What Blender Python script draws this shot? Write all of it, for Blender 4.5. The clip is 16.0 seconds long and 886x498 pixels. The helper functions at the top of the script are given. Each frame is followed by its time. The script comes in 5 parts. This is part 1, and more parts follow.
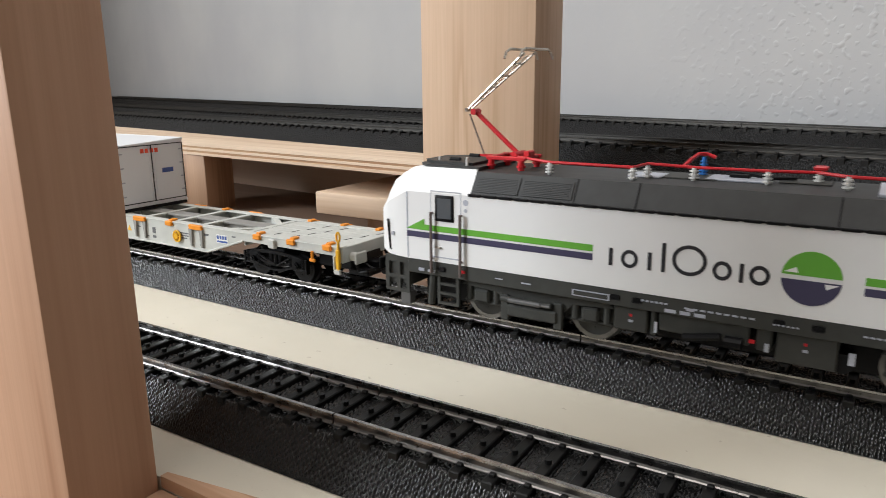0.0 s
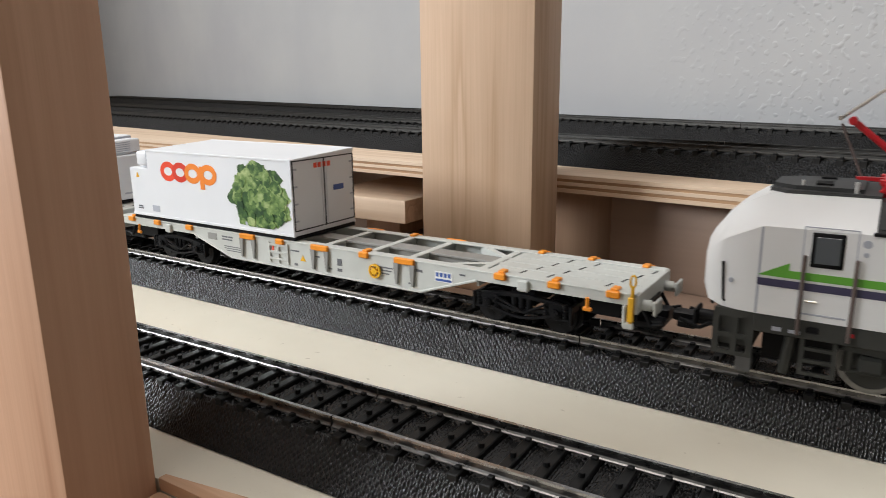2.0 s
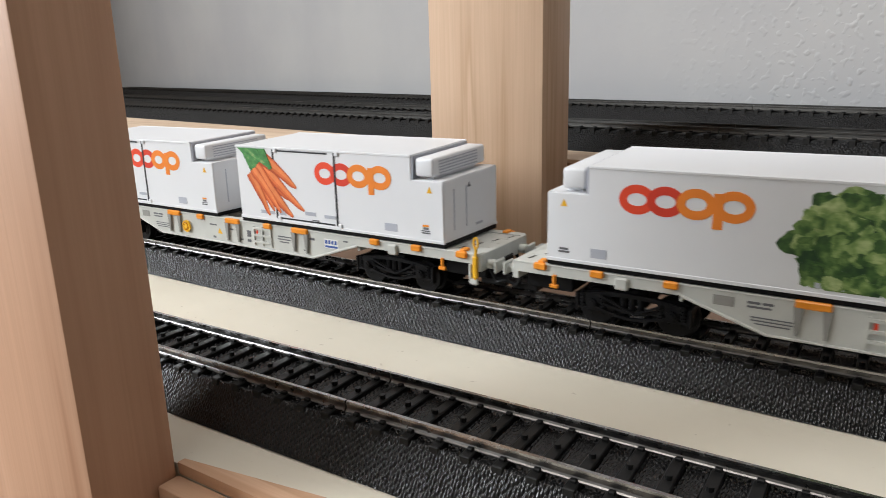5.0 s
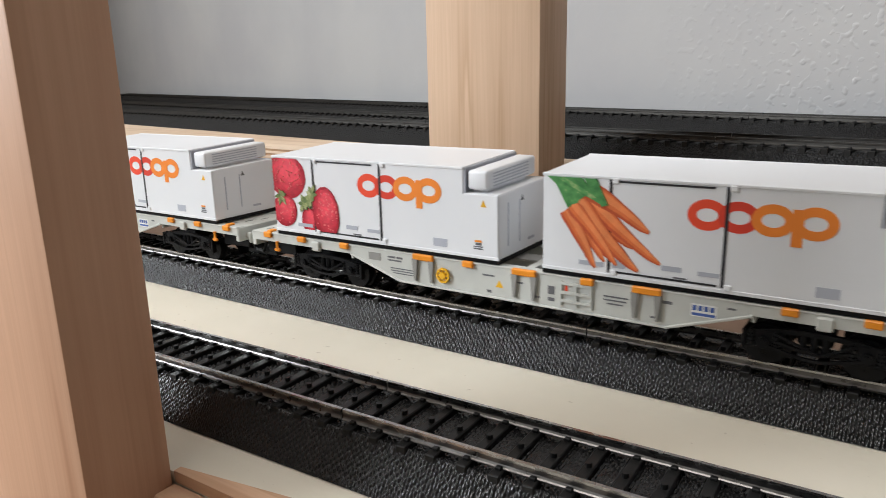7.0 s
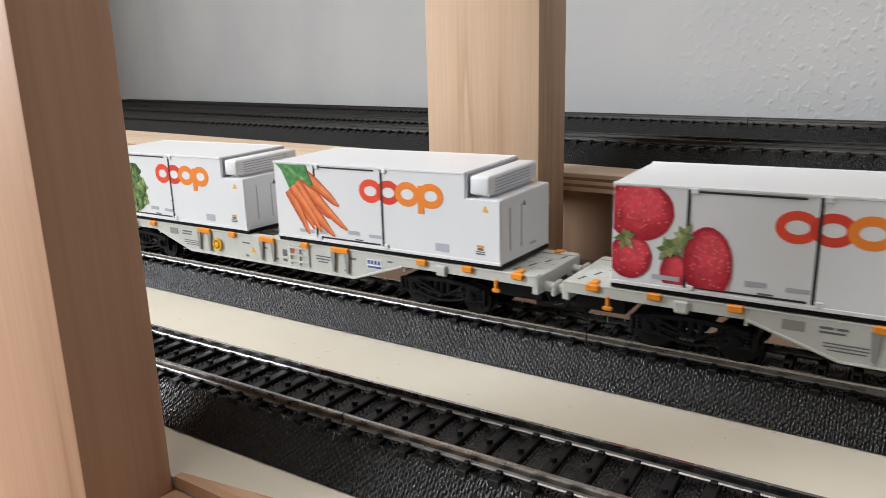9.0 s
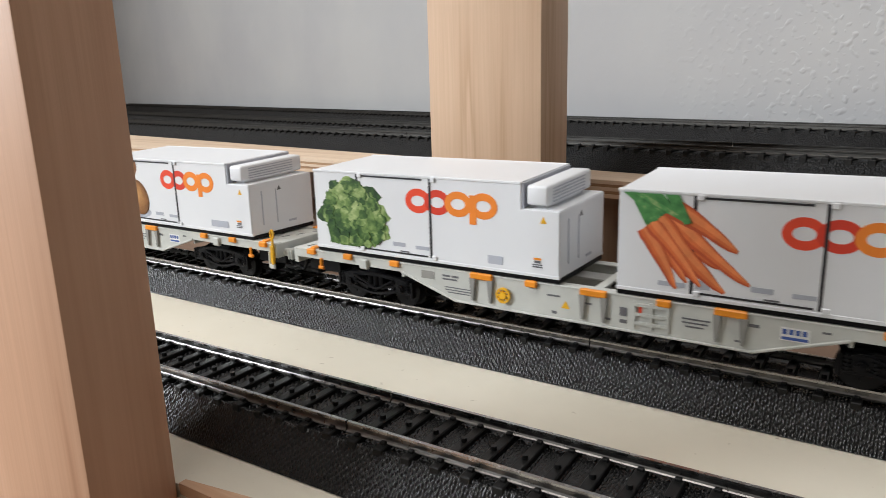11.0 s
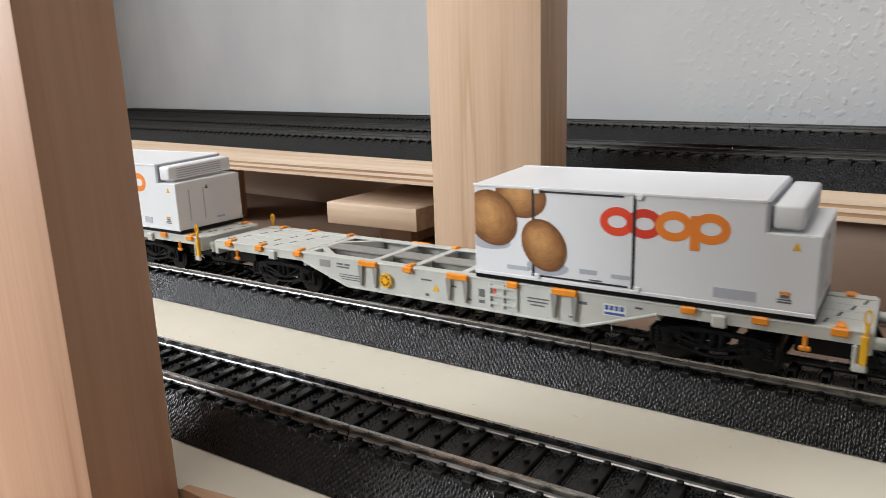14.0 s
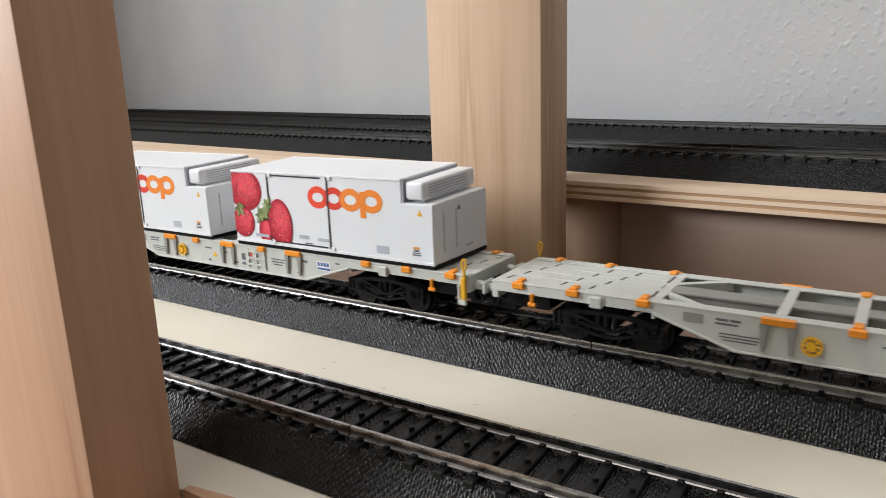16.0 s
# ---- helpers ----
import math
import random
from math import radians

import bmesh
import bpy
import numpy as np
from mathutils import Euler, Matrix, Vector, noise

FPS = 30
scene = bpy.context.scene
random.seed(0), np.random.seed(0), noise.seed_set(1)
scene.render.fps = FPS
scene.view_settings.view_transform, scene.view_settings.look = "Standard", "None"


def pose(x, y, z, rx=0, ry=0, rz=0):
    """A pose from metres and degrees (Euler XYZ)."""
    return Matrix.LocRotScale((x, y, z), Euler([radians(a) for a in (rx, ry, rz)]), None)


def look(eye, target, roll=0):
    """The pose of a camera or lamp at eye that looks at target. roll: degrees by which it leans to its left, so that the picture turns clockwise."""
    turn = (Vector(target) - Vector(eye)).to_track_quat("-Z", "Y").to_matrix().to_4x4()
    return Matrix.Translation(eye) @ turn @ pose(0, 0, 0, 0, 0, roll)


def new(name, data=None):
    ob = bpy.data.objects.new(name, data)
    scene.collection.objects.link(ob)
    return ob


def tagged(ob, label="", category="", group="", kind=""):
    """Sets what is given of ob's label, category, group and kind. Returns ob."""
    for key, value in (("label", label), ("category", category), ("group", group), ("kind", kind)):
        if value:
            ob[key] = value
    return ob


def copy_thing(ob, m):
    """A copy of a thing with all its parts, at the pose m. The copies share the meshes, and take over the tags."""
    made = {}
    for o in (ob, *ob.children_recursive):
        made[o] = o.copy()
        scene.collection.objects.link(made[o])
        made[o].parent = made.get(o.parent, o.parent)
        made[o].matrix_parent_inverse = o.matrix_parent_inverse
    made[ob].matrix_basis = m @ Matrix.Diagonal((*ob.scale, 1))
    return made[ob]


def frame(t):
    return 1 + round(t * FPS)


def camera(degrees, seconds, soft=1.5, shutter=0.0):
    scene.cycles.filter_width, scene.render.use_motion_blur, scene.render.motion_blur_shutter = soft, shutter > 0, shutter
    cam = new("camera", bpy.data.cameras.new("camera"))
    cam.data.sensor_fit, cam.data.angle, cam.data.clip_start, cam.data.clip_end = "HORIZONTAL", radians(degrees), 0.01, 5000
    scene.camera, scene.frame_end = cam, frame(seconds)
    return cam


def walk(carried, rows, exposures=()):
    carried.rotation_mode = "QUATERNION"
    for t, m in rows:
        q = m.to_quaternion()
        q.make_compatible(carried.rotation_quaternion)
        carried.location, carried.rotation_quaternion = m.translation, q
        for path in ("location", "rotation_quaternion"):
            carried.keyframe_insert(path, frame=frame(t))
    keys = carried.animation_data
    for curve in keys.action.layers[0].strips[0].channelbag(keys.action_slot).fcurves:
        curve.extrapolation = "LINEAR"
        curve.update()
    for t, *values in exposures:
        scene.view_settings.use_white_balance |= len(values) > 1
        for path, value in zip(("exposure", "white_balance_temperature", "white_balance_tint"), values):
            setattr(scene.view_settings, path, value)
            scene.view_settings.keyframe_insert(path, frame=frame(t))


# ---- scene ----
# A model railway in H0 scale on a two-level timber frame. Lengths in the build functions are millimetres.

cam = camera(64.26, 16.0, soft=0.65, shutter=0.35)


def eye(x, y, z, yaw, pitch, roll):
    a, b = radians(yaw), radians(pitch)
    way = Vector((math.sin(a) * math.cos(b), math.cos(a) * math.cos(b), math.sin(b)))
    e = Vector((x, y, z))
    return look(e, e + way, roll)


walk(cam, [(t, eye(*r)) for t, *r in [
    (0, 0.19709, -0.19592, 0.08697, -32.911, -13.640, -0.648),
    (0.5, 0.19723, -0.19594, 0.08627, -32.900, -13.643, -0.595),
    (1, 0.19678, -0.19607, 0.08692, -32.805, -13.710, -0.568),
    (1.5, 0.19718, -0.19581, 0.08729, -32.870, -13.699, -0.638),
    (2, 0.19719, -0.19562, 0.08752, -32.869, -13.687, -0.626),
    (2.5, 0.19721, -0.19580, 0.08771, -32.961, -13.681, -0.816),
    (3, 0.19813, -0.19490, 0.08845, -33.359, -14.155, -1.280),
    (3.5, 0.19951, -0.19538, 0.08838, -33.880, -14.755, -1.639),
    (4, 0.19832, -0.19614, 0.08770, -33.982, -14.836, -1.614),
    (6.5, 0.19859, -0.19688, 0.08794, -33.699, -14.368, -1.384),
    (7, 0.19883, -0.19693, 0.08831, -33.703, -14.201, -1.400),
    (7.5, 0.19872, -0.19681, 0.08841, -33.649, -14.064, -1.357),
    (8, 0.19896, -0.19689, 0.08866, -33.659, -13.955, -1.355),
    (8.5, 0.19893, -0.19723, 0.08876, -33.636, -13.907, -1.389),
    (9, 0.19907, -0.19731, 0.08849, -33.679, -13.808, -1.496),
    (11.5, 0.19879, -0.19790, 0.08972, -33.844, -13.503, -1.731),
    (12, 0.19895, -0.19808, 0.08979, -33.868, -13.438, -1.833),
    (12.5, 0.19872, -0.19809, 0.08953, -33.845, -13.518, -1.823),
    (13, 0.19891, -0.19817, 0.08992, -33.870, -13.531, -1.852),
    (13.5, 0.19909, -0.19815, 0.09007, -33.882, -13.430, -1.880),
    (14, 0.19899, -0.19801, 0.09011, -33.849, -13.362, -1.929),
    (14.5, 0.19891, -0.19795, 0.09034, -33.827, -13.315, -1.927),
    (15, 0.19902, -0.19808, 0.09020, -33.836, -13.289, -1.982),
    (15.5, 0.19900, -0.19826, 0.09015, -33.870, -13.315, -2.013),
    (16, 0.19903, -0.19815, 0.09017, -33.879, -13.358, -2.096),
]])

# ---- light: big window front left of the layout, sky outside, added fill overhead ----
scene.view_settings.exposure = 0.0
world = bpy.data.worlds.new("sky")
scene.world = world
world.use_nodes = True
wn = world.node_tree
sky = wn.nodes.new("ShaderNodeTexSky")
sky.sky_type, sky.sun_disc, sky.sun_elevation, sky.sun_rotation = "NISHITA", False, radians(35), radians(230)
wn.nodes["Background"].inputs["Strength"].default_value = 0.1
wn.links.new(sky.outputs["Color"], wn.nodes["Background"].inputs["Color"])

# a window in the west wall, and an unseen fill lamp added overhead
WIN = (-1.4, -1.25, 0.95, 0.80, 0.95)      # in the west wall: x, y, z, width, height
FILL = (1.6, -0.17, -0.42, 0.75, 0.75)      # in the ceiling: z, x, y, width, depth


def window_light(at, to, w, h, energy, colour):
    lamp = bpy.data.lights.new("window_light", "AREA")
    lamp.shape, lamp.size, lamp.size_y, lamp.energy, lamp.color = "RECTANGLE", w, h, energy, colour
    new("window_light", lamp).matrix_basis = look(at, to)


window_light((WIN[0] - 0.02, WIN[1], WIN[2]), (0, WIN[1], WIN[2]), WIN[3], WIN[4], 71.0, (0.91, 0.96, 1.0))
# warm fill with no known source, added to brighten board and containers
window_light((FILL[1], FILL[2], FILL[0] + 0.02), (FILL[1], FILL[2] + 0.001, 0), FILL[3], FILL[4], 14.5, (1.0, 0.95, 0.89))

# ---- small mesh kit ----
MM = 0.001


def box(bm, x0, x1, y0, y1, z0, z1, bev=0.0, seg=1):
    m = Matrix.LocRotScale(((x0 + x1) / 2, (y0 + y1) / 2, (z0 + z1) / 2), None, (x1 - x0, y1 - y0, z1 - z0))
    vs = bmesh.ops.create_cube(bm, size=1, matrix=m)["verts"]
    if bev:
        es = {e for v in vs for e in v.link_edges}
        bmesh.ops.bevel(bm, geom=list(es), offset=bev, segments=seg, affect="EDGES", profile=0.5)
    return bm


def rod(bm, p, q, r, n=8, r2=None):
    p, q = Vector(p), Vector(q)
    d = q - p
    m = Matrix.Translation((p + q) / 2) @ d.to_track_quat("Z", "Y").to_matrix().to_4x4()
    bmesh.ops.create_cone(bm, cap_ends=True, segments=n, radius1=r, radius2=r if r2 is None else r2, depth=d.length, matrix=m)
    return bm


def prism(bm, pts, axis, a, b):
    put = {"x": lambda u, v, w: (w, u, v), "y": lambda u, v, w: (u, w, v), "z": lambda u, v, w: (u, v, w)}[axis]
    lo_ = [bm.verts.new(put(u, v, a)) for u, v in pts]
    hi_ = [bm.verts.new(put(u, v, b)) for u, v in pts]
    n = len(pts)
    fs = [bm.faces.new(lo_[::-1]), bm.faces.new(hi_)]
    for i in range(n):
        fs.append(bm.faces.new((lo_[i], lo_[(i + 1) % n], hi_[(i + 1) % n], hi_[i])))
    bmesh.ops.recalc_face_normals(bm, faces=fs)
    return bm


def oval(cx, cz, rx, rz, n=28, a0=0.0, a1=360.0, rot=0.0):
    out = []
    for i in range(n):
        a = radians(a0 + (a1 - a0) * i / (n if a1 - a0 >= 360 else n - 1))
        x, z = rx * math.cos(a), rz * math.sin(a)
        c, s = math.cos(radians(rot)), math.sin(radians(rot))
        out.append((cx + x * c - z * s, cz + x * s + z * c))
    return out


def ring(bm, cx, cz, rx, rz, w, y0, y1, n=30):
    """A flat ring standing in the xz plane."""
    o, i = oval(cx, cz, rx, rz, n), oval(cx, cz, rx - w, rz - w, n)
    v = [[bm.verts.new((x, y, z)) for x, z in p] for p, y in ((o, y0), (i, y0), (o, y1), (i, y1))]
    for k in range(n):
        j = (k + 1) % n
        for a, b in ((0, 1), (2, 3), (0, 2), (1, 3)):
            bm.faces.new((v[a][k], v[a][j], v[b][j], v[b][k]))
    bmesh.ops.recalc_face_normals(bm, faces=bm.faces[:])
    return bm


TS = None   # while the train is built: stretch along x and y, height of the rail and stretch above it


def mesh_of(name, bm, mat, smooth=True):
    me = bpy.data.meshes.new(name)
    if TS:
        for v in bm.verts:
            v.co = (v.co.x * TS[0], v.co.y * TS[1], TS[2] + (v.co.z - 11.85) * TS[3])
    bmesh.ops.scale(bm, vec=(MM, MM, MM), verts=bm.verts[:])
    bm.to_mesh(me)
    bm.free()
    me.materials.append(mat)
    if smooth:
        me.polygons.foreach_set("use_smooth", [True] * len(me.polygons))
        me.set_sharp_from_angle(angle=radians(32))
    return me


def part(name, bm, mat, parent=None, label="", smooth=True):
    """One mesh object under a thing or a part; bm may be a finished mesh."""
    me = bm if isinstance(bm, bpy.types.Mesh) else mesh_of(name, bm, mat, smooth)
    ob = new(name, me)
    ob.parent = parent
    return tagged(ob, label)


def thing(name, label, category, group="", kind=""):
    return tagged(new(name), label, category, group, kind)


def B():
    return bmesh.new()


# ---- materials ----
def base(name, colour, rough=0.5, metal=0.0, spec=0.5):
    m = bpy.data.materials.new(name)
    m.use_nodes = True
    b = m.node_tree.nodes["Principled BSDF"]
    b.inputs["Base Color"].default_value = (*colour, 1)
    b.inputs["Roughness"].default_value = rough
    b.inputs["Metallic"].default_value = metal
    b.inputs["Specular IOR Level"].default_value = spec
    return m, m.node_tree, b


def ramp(t, src, stops):
    r = t.nodes.new("ShaderNodeValToRGB")
    e = r.color_ramp.elements
    while len(e) < len(stops):
        e.new(0.5)
    for el, (p, c) in zip(e, stops):
        el.position, el.color = p, (*c, 1)
    t.links.new(src, r.inputs["Fac"])
    return r.outputs["Color"]


def noise_tex(t, scale, detail=4.0, stretch=None, rough=0.55):
    n = t.nodes.new("ShaderNodeTexNoise")
    n.inputs["Scale"].default_value, n.inputs["Detail"].default_value, n.inputs["Roughness"].default_value = scale, detail, rough
    c = t.nodes.new("ShaderNodeTexCoord")
    if stretch:
        mp = t.nodes.new("ShaderNodeMapping")
        mp.inputs["Scale"].default_value = stretch
        t.links.new(c.outputs["Object"], mp.inputs["Vector"])
        t.links.new(mp.outputs["Vector"], n.inputs["Vector"])
    else:
        t.links.new(c.outputs["Object"], n.inputs["Vector"])
    return n


def bump(t, b, src, strength, dist):
    n = t.nodes.new("ShaderNodeBump")
    n.inputs["Strength"].default_value, n.inputs["Distance"].default_value = strength, dist
    t.links.new(src, n.inputs["Height"])
    t.links.new(n.outputs["Normal"], b.inputs["Normal"])
    return n


def plain(name, colour, rough=0.45, metal=0.0, vary=0.12, scale=90.0, grain=0.00004):
    """A painted or moulded surface with slight cloudiness and a fine grain."""
    m, t, b = base(name, colour, rough, metal)
    n = noise_tex(t, scale)
    lo_, hi_ = [max(0, c * (1 - vary)) for c in colour], [min(1, c * (1 + vary)) for c in colour]
    t.links.new(ramp(t, n.outputs["Fac"], [(0.3, lo_), (0.7, hi_)]), b.inputs["Base Color"])
    f = noise_tex(t, scale * 25)
    r = t.nodes.new("ShaderNodeMapRange")
    r.inputs["To Min"].default_value, r.inputs["To Max"].default_value = max(0.05, rough - 0.1), min(1, rough + 0.1)
    t.links.new(n.outputs["Fac"], r.inputs["Value"])
    t.links.new(r.outputs["Result"], b.inputs["Roughness"])
    if grain:
        bump(t, b, f.outputs["Fac"], 0.4, grain)
    return m


def wood(name, light, dark, axis=2, rough=0.55, rings=95.0):
    """Planed softwood: growth lines along one axis, pores and faint blotches."""
    m, t, b = base(name, light, rough)
    st = [1.0, 1.0, 1.0]
    st[axis] = 0.035
    n1 = noise_tex(t, rings, 3.0, st)
    fine = [1.0, 1.0, 1.0]
    fine[axis] = 0.02
    n2 = noise_tex(t, rings * 14, 4.0, fine)
    n3 = noise_tex(t, 9.0, 2.0)
    mid = [(a * 0.62 + c * 0.38) for a, c in zip(light, dark)]
    c1 = ramp(t, n1.outputs["Fac"], [(0.34, light), (0.50, mid), (0.56, dark), (0.60, light), (0.75, mid)])
    mx = t.nodes.new("ShaderNodeMix")
    mx.data_type, mx.blend_type = "RGBA", "MULTIPLY"
    mx.inputs["Factor"].default_value = 0.22
    t.links.new(c1, mx.inputs["A"])
    t.links.new(ramp(t, n2.outputs["Fac"], [(0.3, (0.72, 0.66, 0.6)), (0.62, (1, 1, 1))]), mx.inputs["B"])
    my = t.nodes.new("ShaderNodeMix")
    my.data_type, my.blend_type = "RGBA", "MULTIPLY"
    my.inputs["Factor"].default_value = 0.5
    t.links.new(mx.outputs["Result"], my.inputs["A"])
    t.links.new(ramp(t, n3.outputs["Fac"], [(0.35, (0.86, 0.82, 0.78)), (0.65, (1, 1, 1))]), my.inputs["B"])
    t.links.new(my.outputs["Result"], b.inputs["Base Color"])
    bump(t, b, n2.outputs["Fac"], 0.5, 0.00012)
    return m


def plaster():
    m, t, b = base("wall_plaster", (0.6, 0.6, 0.6), 0.85)
    n = noise_tex(t, 6.0)
    t.links.new(ramp(t, n.outputs["Fac"], [(0.35, (0.365, 0.365, 0.375)), (0.65, (0.41, 0.41, 0.41))]), b.inputs["Base Color"])
    v = noise_tex(t, 210.0, 1.0, None, 0.3)
    g = ramp(t, v.outputs["Fac"], [(0.56, (0, 0, 0)), (0.72, (1, 1, 1))])
    big = noise_tex(t, 9.0, 2.0)
    mu = t.nodes.new("ShaderNodeMath")
    mu.operation = "MULTIPLY"
    t.links.new(g, mu.inputs[0])
    t.links.new(ramp(t, big.outputs["Fac"], [(0.36, (0.12, 0.12, 0.12)), (0.55, (1, 1, 1))]), mu.inputs[1])
    co = t.nodes.new("ShaderNodeTexCoord")
    se = t.nodes.new("ShaderNodeSeparateXYZ")
    t.links.new(co.outputs["Object"], se.inputs[0])
    mr = t.nodes.new("ShaderNodeMapRange")
    for key, val in (("From Min", -0.06), ("From Max", 0.07), ("To Min", 0.08), ("To Max", 1.0)):
        mr.inputs[key].default_value = val
    t.links.new(se.outputs["X"], mr.inputs["Value"])
    mv = t.nodes.new("ShaderNodeMath")
    mv.operation = "MULTIPLY"
    t.links.new(mu.outputs[0], mv.inputs[0])
    t.links.new(mr.outputs["Result"], mv.inputs[1])
    bump(t, b, mv.outputs[0], 0.4, 0.0012)
    return m


def board_paint():
    m, t, b = base("board_paint", (0.75, 0.71, 0.60), 0.5)
    n = noise_tex(t, 14.0, 5.0)
    s = noise_tex(t, 260.0, 2.0)
    mx = t.nodes.new("ShaderNodeMix")
    mx.data_type, mx.blend_type = "RGBA", "MULTIPLY"
    mx.inputs["Factor"].default_value = 1.0
    t.links.new(ramp(t, n.outputs["Fac"], [(0.3, (0.67, 0.625, 0.52)), (0.7, (0.74, 0.695, 0.59))]), mx.inputs["A"])
    t.links.new(ramp(t, s.outputs["Fac"], [(0.22, (0.55, 0.5, 0.45)), (0.30, (1, 1, 1))]), mx.inputs["B"])
    t.links.new(mx.outputs["Result"], b.inputs["Base Color"])
    bump(t, b, s.outputs["Fac"], 0.3, 0.0002)
    return m


def pebbled(name, bumpy):
    """Glossy black moulded ballast."""
    m, t, b = base(name, (0.006, 0.006, 0.007), 0.18, 0.0, 0.22 if bumpy else 0.36)
    c = t.nodes.new("ShaderNodeTexCoord")
    v = t.nodes.new("ShaderNodeTexVoronoi")
    v.inputs["Scale"].default_value = 1150 if bumpy else 2600
    t.links.new(c.outputs["Object"], v.inputs["Vector"])
    n = noise_tex(t, 300)
    r = t.nodes.new("ShaderNodeMapRange")
    r.inputs["To Min"].default_value, r.inputs["To Max"].default_value = (0.4, 0.55) if bumpy else (0.09, 0.2)
    t.links.new(n.outputs["Fac"], r.inputs["Value"])
    t.links.new(r.outputs["Result"], b.inputs["Roughness"])
    t.links.new(ramp(t, n.outputs["Fac"], [(0.3, (0.004, 0.004, 0.0043)), (0.7, (0.010, 0.010, 0.0105))]), b.inputs["Base Color"])
    q = bump(t, b, v.outputs["Distance"], 0.8 if bumpy else 0.08, 0.0008 if bumpy else 0.0001)
    q.invert = True
    return m


def mottled(name, stops, scale=500.0, rough=0.4, stretch=None, island=0.0):
    """A printed picture: blotchy colours."""
    m, t, b = base(name, stops[0][1], rough)
    n = noise_tex(t, scale, 5.0, stretch, 0.6)
    src = n.outputs["Fac"]
    if island:
        g = t.nodes.new("ShaderNodeNewGeometry")
        a = t.nodes.new("ShaderNodeMath")
        a.operation = "MULTIPLY_ADD"
        a.inputs[1].default_value = island
        t.links.new(g.outputs["Random Per Island"], a.inputs[0])
        s = t.nodes.new("ShaderNodeMath")
        s.operation = "SUBTRACT"
        s.inputs[1].default_value = island / 2
        t.links.new(src, s.inputs[0])
        t.links.new(s.outputs[0], a.inputs[2])
        src = a.outputs[0]
    t.links.new(ramp(t, src, stops), b.inputs["Base Color"])
    return m


PINE = wood("pine", (0.70, 0.50, 0.35), (0.58, 0.385, 0.245), 2, 0.5, 75)
# redder and darker than PINE: the post's shaded side toned into all its wood
PINE_RED = wood("pine_red_shaded", (0.66, 0.40, 0.262), (0.47, 0.25, 0.145), 2, 0.5, 60)
PINE_X = wood("pine_lying", (0.70, 0.46, 0.31), (0.56, 0.34, 0.21), 0)
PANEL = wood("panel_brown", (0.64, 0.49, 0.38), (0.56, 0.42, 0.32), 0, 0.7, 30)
# darker copy of the panel wood: under-deck shade is put into its colour
PANEL_SHADE = wood("panel_shade", (0.25, 0.17, 0.125), (0.22, 0.148, 0.108), 0, 0.6, 20)
PANEL_UP = wood("post_brown", (0.48, 0.31, 0.20), (0.36, 0.22, 0.14), 2, 0.6, 60)
PLY_A = wood("ply_pale", (0.74, 0.585, 0.44), (0.60, 0.44, 0.31), 0, 0.6, 60)
PLY_B = wood("ply_brown", (0.50, 0.32, 0.18), (0.34, 0.19, 0.10), 0, 0.7, 120)
BOARD = board_paint()
PLASTER = plaster()
PAINT = plain("room_paint", (0.37, 0.34, 0.31), 0.8, 0, 0.06, 4, 0.0002)
BALLAST = pebbled("ballast", False)
BALLAST_FAR = pebbled("ballast_plain", True)
SLEEPER = plain("sleeper_plastic", (0.008, 0.008, 0.008), 0.42, 0, 0.3, 400)
RAIL = plain("rail_steel", (0.34, 0.335, 0.33), 0.26, 1.0, 0.12, 300, 0.00001)
RAIL_DARK = plain("rail_web", (0.17, 0.165, 0.16), 0.3, 1.0, 0.2, 300, 0.00001)
RAIL_OLD = plain("rail_dull", (0.055, 0.053, 0.05), 0.5, 1.0, 0.2, 300, 0.00001)
WHITE = plain("white_lacquer", (0.80, 0.80, 0.80), 0.35, 0, 0.015, 60, 0.000004)
SHELL = plain("container_white", (0.74, 0.755, 0.78), 0.4, 0, 0.015, 60, 0.000006)
LOCO_GREY = plain("roof_grey", (0.042, 0.043, 0.043), 0.55, 0, 0.15, 200, 0.00001)
SKIRT = plain("skirt_grey", (0.045, 0.046, 0.042), 0.55, 0, 0.15, 200, 0.00001)
BLACK = plain("black_plastic", (0.005, 0.005, 0.006), 0.45, 0, 0.3, 250, 0.00002)
DARKLINE = plain("seam_black", (0.02, 0.02, 0.025), 0.5)
GREEN = plain("stripe_green", (0.13, 0.40, 0.045), 0.4, 0, 0.03)
NAVY = plain("stripe_navy", (0.055, 0.05, 0.10), 0.4, 0, 0.05)
RED = plain("signal_red", (0.55, 0.012, 0.02), 0.4, 0, 0.1)
BLUE = plain("insulator_blue", (0.02, 0.16, 0.50), 0.4)
CREAM = plain("insulator_white", (0.72, 0.72, 0.70), 0.4)
SILVER = plain("bright_metal", (0.62, 0.58, 0.52), 0.28, 1.0, 0.1, 300, 0.00001)
STEEL = plain("wheel_steel", (0.22, 0.215, 0.21), 0.35, 1.0, 0.2, 300, 0.00001)
BRONZE = plain("handrail", (0.17, 0.13, 0.12), 0.4, 0.3)
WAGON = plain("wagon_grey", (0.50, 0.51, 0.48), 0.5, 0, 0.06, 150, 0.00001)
# darker copy of WAGON: shade coloured into beam and ribs; also prints the grid
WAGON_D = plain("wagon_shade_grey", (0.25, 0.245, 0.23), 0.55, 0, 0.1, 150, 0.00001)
ORANGE = plain("pad_orange", (0.80, 0.27, 0.015), 0.45, 0, 0.08)
YELLOW = plain("lever_yellow", (0.78, 0.42, 0.02), 0.4, 0, 0.08)
LOGO_RED = plain("print_red", (0.80, 0.075, 0.03), 0.4, 0, 0.03)
